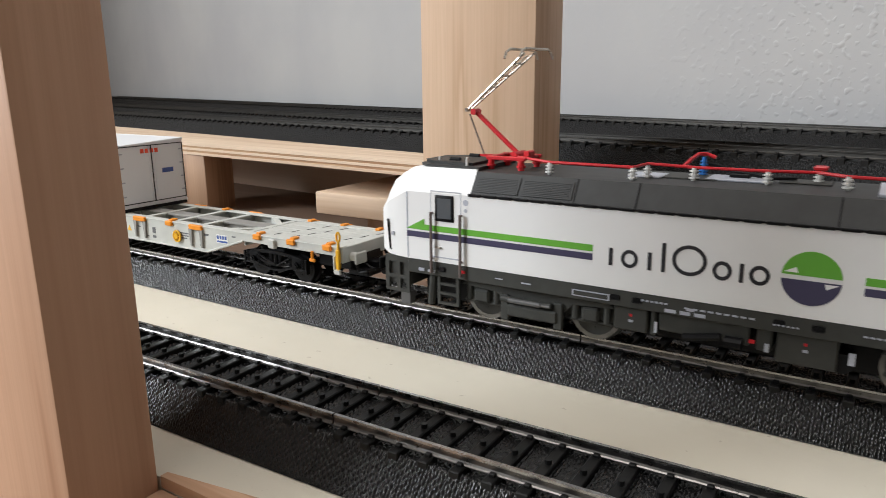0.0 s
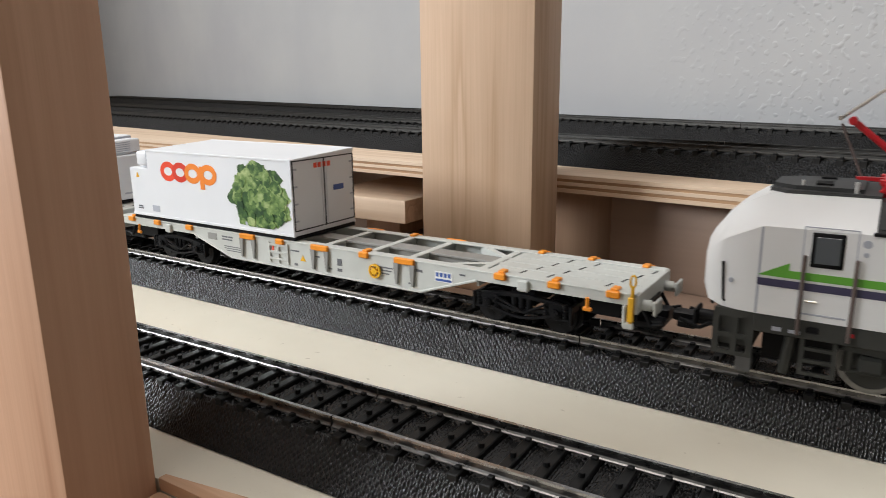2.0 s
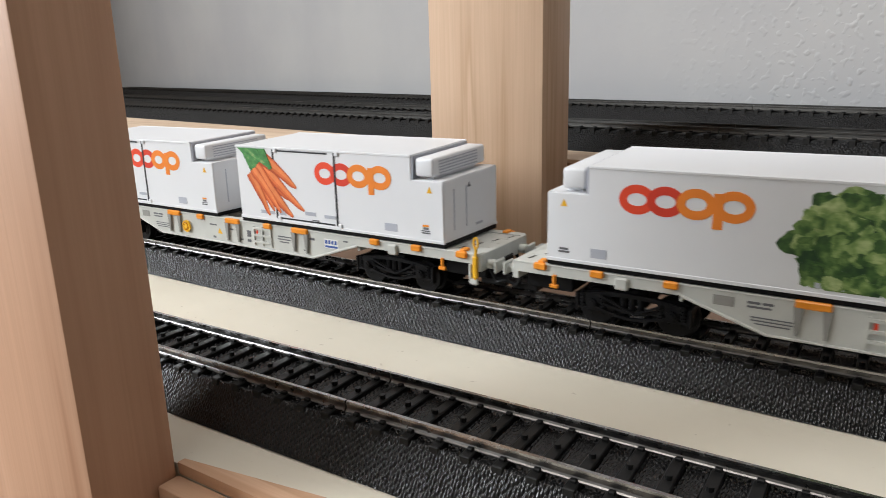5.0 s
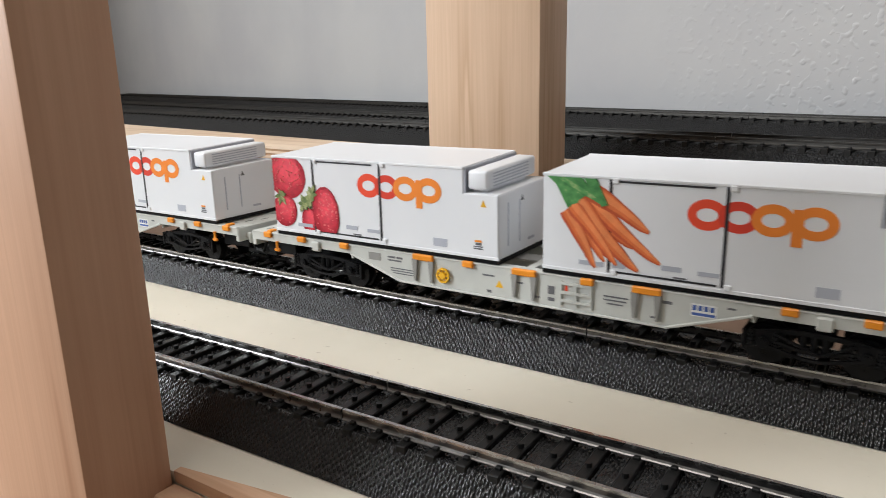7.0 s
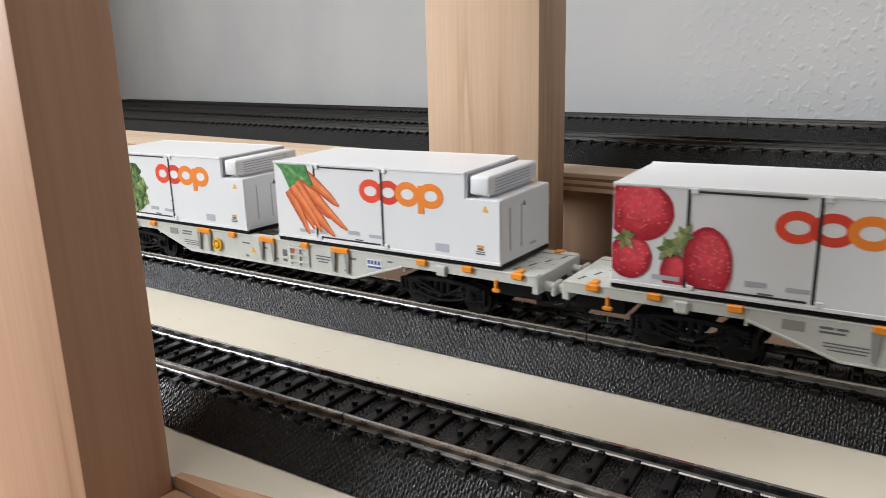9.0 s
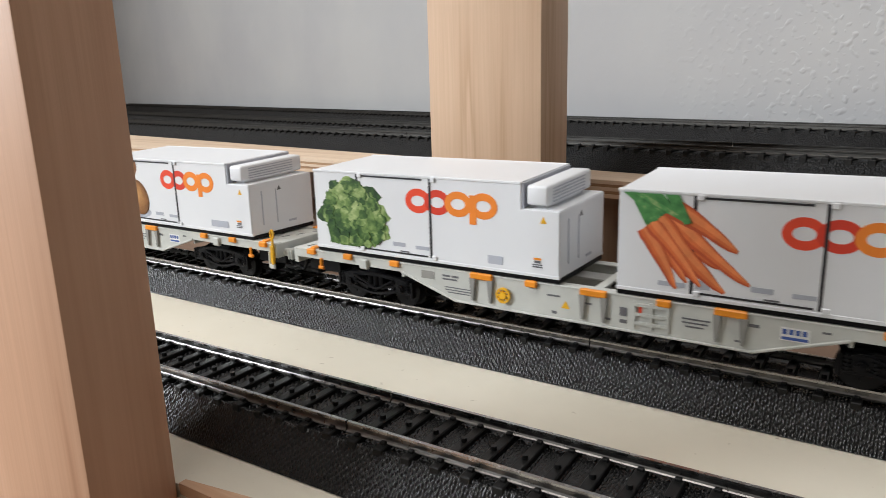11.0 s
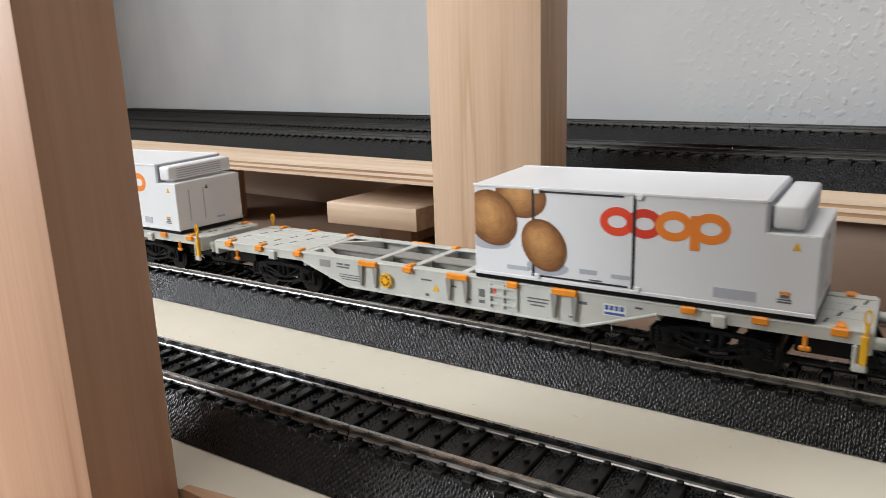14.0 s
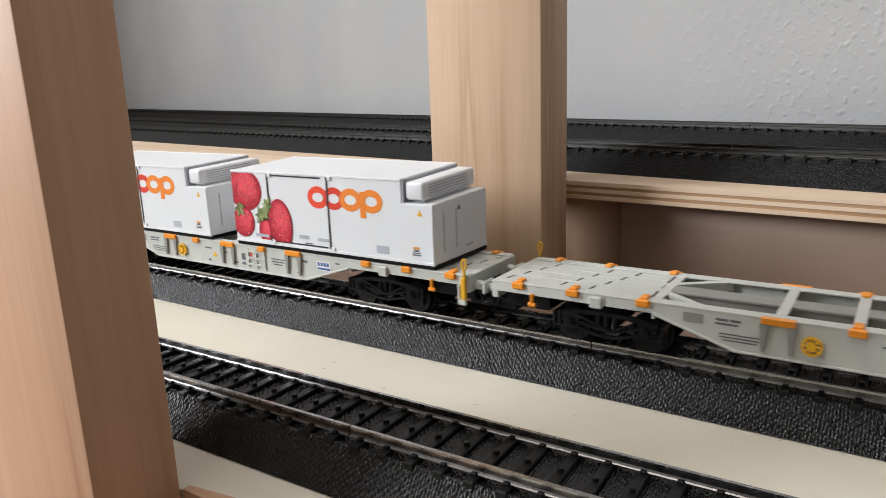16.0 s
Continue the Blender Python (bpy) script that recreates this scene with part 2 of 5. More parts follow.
LOGO_MID = plain("print_dark_red", (0.66, 0.05, 0.025), 0.4, 0, 0.03)
LOGO_ORANGE = plain("print_orange", (0.84, 0.24, 0.03), 0.4, 0, 0.03)
LABEL = plain("label_grey", (0.42, 0.44, 0.50), 0.45, 0, 0.05)
for m_, level in ((BLACK, 0.18), (SLEEPER, 0.18), (SKIRT, 0.3), (LOCO_GREY, 0.3)):
    m_.node_tree.nodes["Principled BSDF"].inputs["Specular IOR Level"].default_value = level
DAMPER = plain("damper_grey", (0.10, 0.10, 0.10), 0.4, 0, 0.1, 200)
INK = plain("print_ink", (0.12, 0.12, 0.13), 0.5)
SIGNBLUE = plain("sign_blue", (0.05, 0.10, 0.32), 0.45)
STRAW = [mottled("strawberry_%d" % i, [(0.25, [v * f * 0.7 for v in c]), (0.5, [v * f for v in c]), (0.72, [v * f * 1.25 for v in c])], 420)
         for i, (f, c) in enumerate((0.62 + 0.13 * q, (0.58, 0.016 + 0.008 * q, 0.04 + 0.008 * q)) for q in range(6))]
SEED = plain("seed_pink", (0.80, 0.24, 0.22), 0.4)
CALYX = mottled("calyx_green", [(0.3, (0.10, 0.16, 0.05)), (0.6, (0.26, 0.30, 0.12)), (0.8, (0.50, 0.50, 0.30))], 500, 0.4, None, 0.3)
CARROT = [mottled("carrot_%d" % i, [(0.3, [v * 0.85 for v in c]), (0.7, [v * 1.12 for v in c])], 240, 0.4, None, 0.25)
          for i, c in enumerate(((0.50, 0.085, 0.030), (0.66, 0.155, 0.045), (0.76, 0.24, 0.085)))]
LEAF = mottled("leaf_green", [(0.2, (0.012, 0.045, 0.014)), (0.40, (0.045, 0.11, 0.024)), (0.58, (0.17, 0.27, 0.075)), (0.82, (0.46, 0.54, 0.25))], 330, 0.45, None, 0.42)
STALK = mottled("stalk_green", [(0.3, (0.04, 0.17, 0.05)), (0.6, (0.09, 0.30, 0.09)), (0.8, (0.42, 0.48, 0.22))], 500, 0.4, None, 0.2)
POTATO = [mottled("potato_%d" % i, [(0.25, [v * f * 0.72 for v in c]), (0.5, [v * f for v in c]), (0.75, [v * f * 1.18 for v in c])], 260, 0.4)
          for i, (f, c) in enumerate((0.42 + 0.115 * q, (0.44, 0.185 + 0.007 * q, 0.06 + 0.004 * q)) for q in range(8))]
GLASS = base("cab_glass", (0.09, 0.10, 0.11), 0.08)[0]
FLOOR = wood("floor_oak", (0.24, 0.15, 0.09), (0.15, 0.09, 0.05), 1, 0.4, 20)


# ---- the room ----
def slab(name, x0, x1, y0, y1, z0, z1, mat, label, cat):
    return tagged(part(name, box(B(), x0, x1, y0, y1, z0, z1), mat), label, cat, kind="structure")


# the upper level and the wall stand slightly askew to the lower tracks
UPPER = pose(0.187, 0.0773, 0, 0, 0, -5.4)


def room():
    slab("floor", -1500, 4100, -2600, 900, -960, -900, FLOOR, "brown wooden floor of the room", "floor")
    # the ceiling's opening only lets the added fill lamp through
    z, cx, cy, w, d = [v * 1000 for v in FILL]
    bm = B()
    box(bm, -1500, cx - w / 2, -2600, 900, z, z + 60)
    box(bm, cx + w / 2, 4100, -2600, 900, z, z + 60)
    box(bm, cx - w / 2, cx + w / 2, -2600, cy - d / 2, z, z + 60)
    box(bm, cx - w / 2, cx + w / 2, cy + d / 2, 900, z, z + 60)
    tagged(part("ceiling", bm, PAINT), "grey painted ceiling with an opening for the added fill light", "ceiling", kind="structure")
    back = tagged(part("wall_north", box(B(), -1700, 450, 0, 100, -900, 1600), PLASTER), "white roughcast plaster wall behind the upper tracks", "wall", kind="structure")
    back.matrix_basis = UPPER @ pose(-0.105, 0.2065, 0, 0, 0, -12)
    slab("wall_north_east", 527, 4100, 158.4, 258, -900, 1600, PLASTER, "white plaster wall running on along the tracks", "wall")
    slab("wall_east", 4000, 4100, -2500, 300, -900, 1600, PAINT, "plain grey wall of the room", "wall")
    slab("wall_south", -1500, 4100, -2600, -2500, -900, 1600, PAINT, "plain grey wall of the room", "wall")
    x, cy, cz, w, h = [v * 1000 for v in WIN]
    bm = B()
    y0, y1, z0, z1 = cy - w / 2, cy + w / 2, cz - h / 2, cz + h / 2
    for ya, yb, za, zb in ((-2500, y0, -900, 1600), (y1, 800, -900, 1600), (y0, y1, -900, z0), (y0, y1, z1, 1600)):
        box(bm, x - 100, x, ya, yb, za, zb)
    tagged(part("wall_west", bm, PAINT), "grey wall with a wide window opening", "wall", kind="structure")


room()


# ---- timber frame, boards ----
def timber(name, x0, x1, y0, y1, z0, z1, mat, label, cat="timber post", group=""):
    return tagged(part(name, box(B(), x0, x1, y0, y1, z0, z1, 0.7, 2), mat), label, cat, group)


timber("timber_post", 17.4, 65.4, -131.4, -111.5, -900, 420, PINE_RED, "planed pine post in front of the lower tracks, reddened and darkened for shade", group="posts of the frame")
timber("timber_post", 28.0, 79.4, 50.4, 75.0, 0, 420, PINE, "planed pine post between lower and upper level", group="posts of the frame")
timber("timber_post", 44.0, 92.0, 115.0, 139.0, 0, 38.4, PANEL_UP, "short brown wooden post under the upper deck", group="posts of the frame")
timber("timber_post", -252.0, -194.0, 115.0, 139.0, 0, 38.4, PANEL_UP, "short brown wooden post under the upper deck", group="posts of the frame")
timber("timber_block", -60.0, -36.0, 120.0, 168.0, 0, 12.0, PINE, "low pine block under a short plank", "timber block")
timber("plank", -82.0, -18.0, 101.0, 185.0, 12.0, 24.5, PLY_A, "short pale plank lying under the upper deck", "plank")
slat = timber("back_panel", -1200.0, 500.0, 96.0, 102.0, 0.0, 38.3, PANEL, "brown wooden panel closing the space under the deck", "panel")
slat.matrix_basis = UPPER
slat = timber("front_panel", -92.0, 500.0, 8.0, 14.0, 0.0, 38.3, PANEL_SHADE, "brown wooden panel below the deck's edge, darkened for shade", "panel")
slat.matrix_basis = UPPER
timber("cross_rail", 65.5, 900.0, -117.0, -111.2, -52.0, -2.5, PINE_X, "pine rail along the front edge of the board", "timber rail")
timber("cross_rail", -900.0, 17.3, -131.4, -111.2, -52.0, -2.5, PINE_X, "pine rail along the front edge of the board", "timber rail")

tagged(part("timber_block", prism(B(), [(65.6, -111.1), (125.0, -111.1), (125.0, -100.4), (65.6, -109.2)], "z", -2.4, 0.5), PINE_X), "reddish pine block lying on the board beside the post", "timber block")


def lower_board():
    bm = B()
    prism(bm, [(-1200, -110.9), (1700, -110.9), (1700, 40), (-1200, 40)], "z", -12, 0)
    ob = part("layout_board", bm, BOARD, smooth=False)
    tagged(ob, "cream painted plywood board carrying the lower tracks", "board")
    # rear strip of the board, its shade coloured in
    bm = B()
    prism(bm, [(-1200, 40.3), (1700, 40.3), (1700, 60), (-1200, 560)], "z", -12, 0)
    ob = part("layout_board", bm, PANEL_SHADE, smooth=False)
    tagged(ob, "brown board behind the lower tracks, darkened for shade under the deck", "board")


lower_board()


def upper_deck():
    t = thing("upper_deck", "raw plywood deck with layered edge carrying the upper tracks", "plywood deck")
    z = 38.4
    t.matrix_basis = UPPER
    for i, (h, dy) in enumerate([(1.7, 0.35), (1.4, 0.0), (1.5, 0.3), (1.3, 0.1), (1.7, 0.4)]):
        bm = B()
        prism(bm, [(-1300, 0.4 - dy), (500, 0.4 - dy), (500, 76), (-1300, 456)], "z", z, z + h - (0.02 if i < 4 else 0))
        part("ply_layer", bm, PLY_B if i % 2 else PLY_A, t, smooth=False)
        z += h


upper_deck()
DECK = 46.0


# ---- track ----
PIECE = 188.3
HR, FOOT = 12.8, 10.25


def pebble_grid(us, vs, w):
    """Height of rounded pebbles at the points us x vs, cell width w along u; cells are longer along v."""
    rng = np.random.RandomState(4)
    wv = w * 2.1
    nu, nv = int(us.max() / w) + 4, int((vs.max() - vs.min()) / wv) + 4
    ju, jv, jh = rng.rand(nu, nv) * 0.3 + 0.35, rng.rand(nu, nv) * 0.3 + 0.1, rng.rand(nu, nv)
    jv[1::2] += 0.5      # staggered rows
    U, V = np.meshgrid(us / w + 1, (vs - vs.min()) / wv + 1, indexing="ij")
    iu, iv = U.astype(int), V.astype(int)
    best = np.full(U.shape, 9.0)
    hh = np.zeros(U.shape)
    for du in (-1, 0, 1):
        for dv in (-1, 0, 1):
            a, b = np.clip(iu + du, 0, nu - 1), np.clip(iv + dv, 0, nv - 1)
            d = np.hypot(U - (iu + du + ju[a, b]), V - (iv + dv + jv[a, b]))
            hit_ = d < best
            hh = np.where(hit_, jh[a, b], hh)
            best = np.minimum(best, d)
    return (1 - 1.3 * best ** 2) * (0.75 + 0.25 * hh)


def roadbed_mesh(fine):
    prof = [(-18.45, 0.0), (-11.6, 9.4), (11.6, 9.4), (18.45, 0.0)]
    if not fine:
        bm = B()
        prism(bm, [(-18.5, 0), (18.5, 0), (11.6, 9.5), (-11.6, 9.5)], "x", 0.06, PIECE - 0.06)
        return mesh_of("roadbed", bm, BALLAST_FAR, False)
    step = 0.18
    line, nrm, s = [], [], []
    tot = 0.0
    for (a, b) in zip(prof, prof[1:]):
        ln = math.dist(a, b)
        k = int(ln / (1.0 if a[0] > 0 else 0.24))     # coarse on the slope that faces the wall
        n = (-(b[1] - a[1]) / ln, (b[0] - a[0]) / ln)
        for i in range(k + (1 if b == prof[-1] else 0)):
            line.append((a[0] + (b[0] - a[0]) * i / k, a[1] + (b[1] - a[1]) * i / k))
            nrm.append(n)
            s.append(tot + ln * i / k)
        tot += ln
    line, nrm, s = np.array(line), np.array(nrm), np.array(s)
    us = np.linspace(0.06, PIECE - 0.06, int(PIECE / step))
    h = pebble_grid(us, s, 0.8) * 0.85
    co = np.empty((len(us), len(s), 3))
    co[:, :, 0] = us[:, None]
    co[:, :, 1] = line[None, :, 0] + nrm[None, :, 0] * (h - 0.12)
    bed = (np.abs(line[:, 0]) < 11.4)[None, :] * 0.75      # the bed lies lower between the sleepers
    co[:, :, 2] = np.maximum(-bed + line[None, :, 1] + nrm[None, :, 1] * (h - 0.12), 0.0)
    nu, ns = len(us), len(s)
    i, j = np.meshgrid(np.arange(nu - 1), np.arange(ns - 1), indexing="ij")
    a = (i * ns + j).ravel()
    quads = np.stack([a, a + ns, a + ns + 1, a + 1], 1)
    caps = [list(range(ns)), list(range((nu - 1) * ns, nu * ns))[::-1]]
    me = bpy.data.meshes.new("roadbed")
    me.from_pydata((co.reshape(-1, 3) * MM).tolist(), [], quads.tolist() + caps)
    me.materials.append(BALLAST)
    me.polygons.foreach_set("use_smooth", [True] * len(me.polygons))
    return me


def rail_mesh(top, web):
    h = HR - FOOT
    out = []
    for name, half, mat in (("rail", [(0.24, h - 0.8), (0.44, h - 0.6), (0.44, h)], top), ("rail_foot", [(0.86, 0), (0.86, 0.22), (0.50, 0.42), (0.28, 0.85), (0.22, h - 0.79)], web)):
        bm = B()
        prism(bm, half + [(-a, b) for a, b in half[::-1]], "x", 0.2, PIECE - 0.2)
        out.append(mesh_of(name, bm, mat, False))
    return out


def sleeper_mesh(pitch):
    bm = B()
    w = 1.3
    box(bm, -w, w, -12.6, 12.6, 7.4, 10.4, 0.25)
    for y in (-8.7, 8.7):
        for d in (-1, 1):
            box(bm, -0.7, 0.7, y + d * 1.25 - 0.55, y + d * 1.25 + 0.55, 10.3, 11.1, 0.15)
    rod(bm, (0, 0, 10.2), (0, 0, 11.4), 0.75, 8)
    return mesh_of("sleeper", bm, SLEEPER)


ROAD_FINE, ROAD_PLAIN, RAIL_ME = roadbed_mesh(True), roadbed_mesh(False), rail_mesh(RAIL, RAIL_DARK)
RAIL_DULL = rail_mesh(RAIL_OLD, RAIL_OLD)
SLEEP_ME = sleeper_mesh(7.3)


def track_piece(fine, pitch, label, group, rails):
    t = thing("track_piece", label, "model track", group)
    part("roadbed", ROAD_FINE if fine else ROAD_PLAIN, None, t, "black pebbled plastic ballast")
    for y in (-8.72, 8.72):
        r = part("rail", rails[0], None, t, "bright steel rail" if rails is RAIL_ME else "dull steel rail")
        r.location = (0, y * MM, FOOT * MM)
        part("rail_foot", rails[1], None, r, "dull steel rail foot and web")
    n = round(PIECE / pitch)
    for i in range(n):
        s = part("sleeper", SLEEP_ME, None, t)
        s.location = ((i + 0.5) * PIECE / n * MM, 0, 0)
    return t


def lay(fine, pitch, x0, n0, n1, place, label, group, rails=RAIL_ME):
    first = track_piece(fine, pitch, label, group, rails)
    for k in range(n0, n1 + 1):
        m = place @ Matrix.Translation(((x0 + k * PIECE) * MM, 0, 0))
        if k == n0:
            first.matrix_basis = m
        else:
            copy_thing(first, m)


NEAR = pose(0, -78.8 * MM, 0, 0, 0, 1.1)
lay(True, 7.48, 95.5, -1, 0, NEAR, "empty black three-rail track on pebbled ballast", "front track pieces")
lay(False, 7.48, 95.5, -4, -2, NEAR, "empty black three-rail track on pebbled ballast", "front track pieces")
lay(True, 8.1, 124.3, -3, 0, pose(0, 0, 0), "black ballasted track under the goods train", "train track pieces")
lay(False, 8.1, 124.3, -7, -4, pose(0, 0, 0), "black ballasted track under the goods train", "train track pieces")
lay(False, 8.1, 124.3, 1, 7, pose(0, 0, 0), "black ballasted track under the goods train", "train track pieces")
lay(False, 7.8, 0.0, -6, 0, UPPER @ pose(-0.060, 0.041, DECK * MM, 0, 0, -4.5), "black ballasted track along the deck's front edge", "upper front track pieces", RAIL_DULL)
lay(False, 7.8, 0.0, -6, -1, UPPER @ pose(-0.200, 0.110, DECK * MM, 0, 0, -8), "black ballasted track between the deck's other tracks", "upper middle track pieces", RAIL_DULL)
lay(False, 7.8, 20.0, -7, 0, UPPER @ pose(-0.105, 0.185, DECK * MM, 0, 0, -12), "black ballasted track along the wall", "wall track pieces", RAIL_DULL)


# ---- goods wagons ----
def wheelset(parent, x, r, name="wheelset"):
    bm = B()
    for s in (-1, 1):
        rod(bm, (0, s * 7.2, 0), (0, s * 9.6, 0), r, 28)
        rod(bm, (0, s * 6.7, 0), (0, s * 7.3, 0), r + 0.9, 28)
        rod(bm, (0, s * 9.5, 0), (0, s * 9.75, 0), r - 1.2, 24)
        for k in range(5):
            a = radians(72 * k)
            rod(bm, (math.cos(a) * r * 0.55, s * 9.6, math.sin(a) * r * 0.55), (math.cos(a) * r * 0.55, s * 9.95, math.sin(a) * r * 0.55), 0.5, 6)
    rod(bm, (0, -11, 0), (0, 11, 0), 1.1, 10)
    for v in bm.verts:          # built about its own axle: undo the train's stretch
        v.co = (v.co.x / TS[0], v.co.y / TS[1], (v.co.z - TS[2]) / TS[3] + 11.85)
    ob = part(name, bm, SKIRT if r > 6 else BLACK, parent, "dark wheelset with spoked discs")
    if r > 6:
        for s in (-1, 1):
            bm = B()
            ring(bm, 0, 0, r + 0.02, r + 0.02, 1.25, s * 9.3, s * 9.95, 40)
            for v in bm.verts:
                v.co = (v.co.x / TS[0], v.co.y / TS[1], (v.co.z - TS[2]) / TS[3] + 11.85)
            part("tyre", bm, STEEL, ob, "worn bright steel tyre")
    ob.location = (x * TS[0] * MM, 0, (HR + r) * MM)
    ob["radius"] = r
    return ob


def bogie(parent, cx, wb):
    bm = B()
    for s in (-1, 1):
        ya, yb = sorted((s * 11.2, s * 12.6))
        # arched top beam and the two drooping beams between the axle boxes
        up = [(cx + wb / 2 * q, 21.4 + 0.9 * (1 - q * q)) for q in (-1.3, -1.0, -0.6, -0.2, 0.2, 0.6, 1.0, 1.3)]
        prism(bm, up + [(x, z - 1.1 - 0.5 * abs(x - cx) / wb) for x, z in up[::-1]], "y", ya, yb)
        for drop, base_z, w, out in ((2.6, 20.0, 0.8, 0.0), (2.4, 18.1, 0.7, 0.5)):
            arc = [(cx + wb / 2 * q, base_z - drop * (1 - abs(q) ** 1.6)) for q in (-0.9, -0.7, -0.5, -0.25, 0, 0.25, 0.5, 0.7, 0.9)]
            prism(bm, arc + [(x, z - w) for x, z in arc[::-1]], "y", *sorted((s * (11.9 + out), s * (12.8 + out))))
        for d in (-1, 1):
            ax = cx + d * wb / 2
            prism(bm, [(ax - 2.2, 21.0), (ax + 2.2, 21.0), (ax + 1.6, 16.2), (ax - 1.6, 16.2)], "y", *sorted((s * 11.6, s * 12.8)))
            rod(bm, (ax, s * 12.6, 18.3), (ax, s * 13.6, 18.3), 1.35, 12)
            rod(bm, (ax, s * 13.5, 18.3), (ax, s * 13.9, 18.3), 0.8, 8)
            for q in (-2.9, 2.9):
                for k in range(4):
                    rod(bm, (ax + q, s * 12.2, 17.3 + k * 0.95), (ax + q, s * 12.2, 17.9 + k * 0.95), 0.95, 8)
                rod(bm, (ax + q, s * 12.2, 16.8), (ax + q, s * 12.2, 21.2), 0.6, 8)
            box(bm, ax - 4.1, ax + 4.1, s * 12.2 - 0.7, s * 12.2 + 0.7, 16.3, 17.0, 0.15)
            box(bm, ax + d * 4.6 - 0.5, ax + d * 4.6 + 0.5, s * 12.0 - 1.0, s * 12.0 + 1.0, 15.4, 20.8, 0.2)
        rod(bm, (cx - wb * 0.36, s * 13.3, 20.6), (cx + 1.5, s * 13.3, 17.0), 0.4, 6)
        rod(bm, (cx + wb * 0.36, s * 13.3, 20.4), (cx + 1.5, s * 13.3, 17.0), 0.35, 6)
        for q in (-2.4, 0, 2.4):
            rod(bm, (cx + q, s * 11.6, 17.6), (cx + q, s * 11.6, 21.8), 1.0, 8)
    box(bm, cx - 4, cx + 4, -11, 11, 18.5, 23.5, 0.5)
    box(bm, cx - wb / 2 - 5, cx - wb / 2 - 4, -11.6, 11.6, 18.6, 20.6)
    box(bm, cx + wb / 2 + 4, cx + wb / 2 + 5, -11.6, 11.6, 18.6, 20.6)
    return part("bogie", bm, BLACK, parent, "black sprung two-axle bogie")


def bars(parent, y, spots, mat=INK, name="lettering"):
    """Unreadable small print as plain bars: x0, x1, z0, z1."""
    if name != "lettering":
        for x0, x1, z0, z1 in spots:
            part(name, box(B(), x0, x1, y - 0.05, y + 0.05, z0, z1), mat, parent, smooth=False)
        return
    bm = B()
    for x0, x1, z0, z1 in spots:
        box(bm, x0, x1, y - 0.05, y + 0.05, z0, z1)
    tagged(part(name, bm, mat, parent, smooth=False), kind="stuff")


TOP = 27.6


def wagon(turned, lever, far_lever, label):
    t = thing("container_wagon", label, "freight wagon", "wagons of the train")
    sill = [(-112, 24.9), (-64, 24.9), (-43, 18.2), (43, 18.2), (64, 24.9), (112, 24.9), (112, TOP), (-112, TOP)]
    for s in (-1, 1):
        bm = B()
        y = s * 14.9
        prism(bm, sill, "y", min(y, y - s * 0.9), max(y, y - s * 0.9))
        box(bm, -112, 112, min(s * 11.6, s * 15.1), max(s * 11.6, s * 15.1), TOP, TOP + 0.55, 0.12)
        box(bm, -43, 43, min(s * 14.2, s * 15.3), max(s * 14.2, s * 15.3), 18.0, 18.6, 0.1)
        for a, b in (((-64, 24.9), (-43, 18.2)), ((64, 24.9), (43, 18.2))):
            rod(bm, (a[0], s * 14.9, a[1]), (b[0], s * 14.9, b[1]), 0.42, 6)
        part("side_sill", bm, WAGON, t, "light grey fish-bellied side sill")
    for d in (-1, 1):
        bm = B()
        x0, x1 = sorted((d * 112, d * 66))
        # floor plate of the wagon's end, in four strips with slots between
        for k in range(4):
            ya = -11.5 + k * 5.8
            box(bm, x0, x1, ya, ya + 5.5, TOP - 0.5, TOP + 0.25, 0.1)
        box(bm, min(d * 112.6, d * 110.6), max(d * 112.6, d * 110.6), -14.8, 14.8, 22.6, TOP + 0.3, 0.2)
        plat = part("end_platform", bm, WAGON, t, "grey end platform with slotted plates")
        for k in range(5):
            for y in (-9.0, -3.0, 3.0, 9.0):
                if (k + int(y)) % 3:
                    xx = d * (71 + 8.7 * k) + 0.4 * y
                    part("slot", prism(B(), [(xx - 0.3, y - 1.8), (xx + 0.3, y - 1.8), (xx + 0.9, y + 1.8), (xx + 0.3, y + 1.8)], "z", TOP + 0.2, TOP + 0.31), BLACK, plat, "", False)
        for s in (-1, 1):
            bm = B()
            rod(bm, (d * 112, s * 10.2, 24.2), (d * 115.0, s * 10.2, 24.2), 1.5, 14)
            rod(bm, (d * 115.0, s * 10.2, 24.2), (d * 116.2, s * 10.2, 24.2), 1.1, 14)
            box(bm, min(d * 116, d * 116.9), max(d * 116, d * 116.9), s * 10.2 - 2.9, s * 10.2 + 2.9, 22.2, 26.2, 0.35)
            part("buffer", bm, WAGON, t)
        bm = B()
        box(bm, min(d * 111, d * 117.4), max(d * 111, d * 117.4), -2.2, 2.2, 18.6, 21.2, 0.4)
        rod(bm, (d * 113, -3.5, 20), (d * 117, -3.5, 18), 0.5, 6)
        rod(bm, (d * 113, 3.5, 20), (d * 117, 3.5, 18), 0.5, 6)
        box(bm, min(d * 104, d * 113), max(d * 104, d * 113), -5, 5, 21, 24, 0.3)
        box(bm, *sorted((d * 108, d * 117)), -7.5, 7.5, 16.6, 19.0, 0.5)
        for y in (-8.5, 8.5):
            rod(bm, (d * 112, y, 22.6), (d * 114.5, y, 18.2), 0.6, 8)
            rod(bm, (d * 114.5, y, 18.2), (d * 118, y, 19.2), 0.6, 8)
        box(bm, *sorted((d * 96, d * 111)), -9.0, 9.0, 18.8, 23.4, 0.4)
        part("coupling", bm, BLACK, t, "black close coupling")
        bogie(t, d * 77.5, 22)
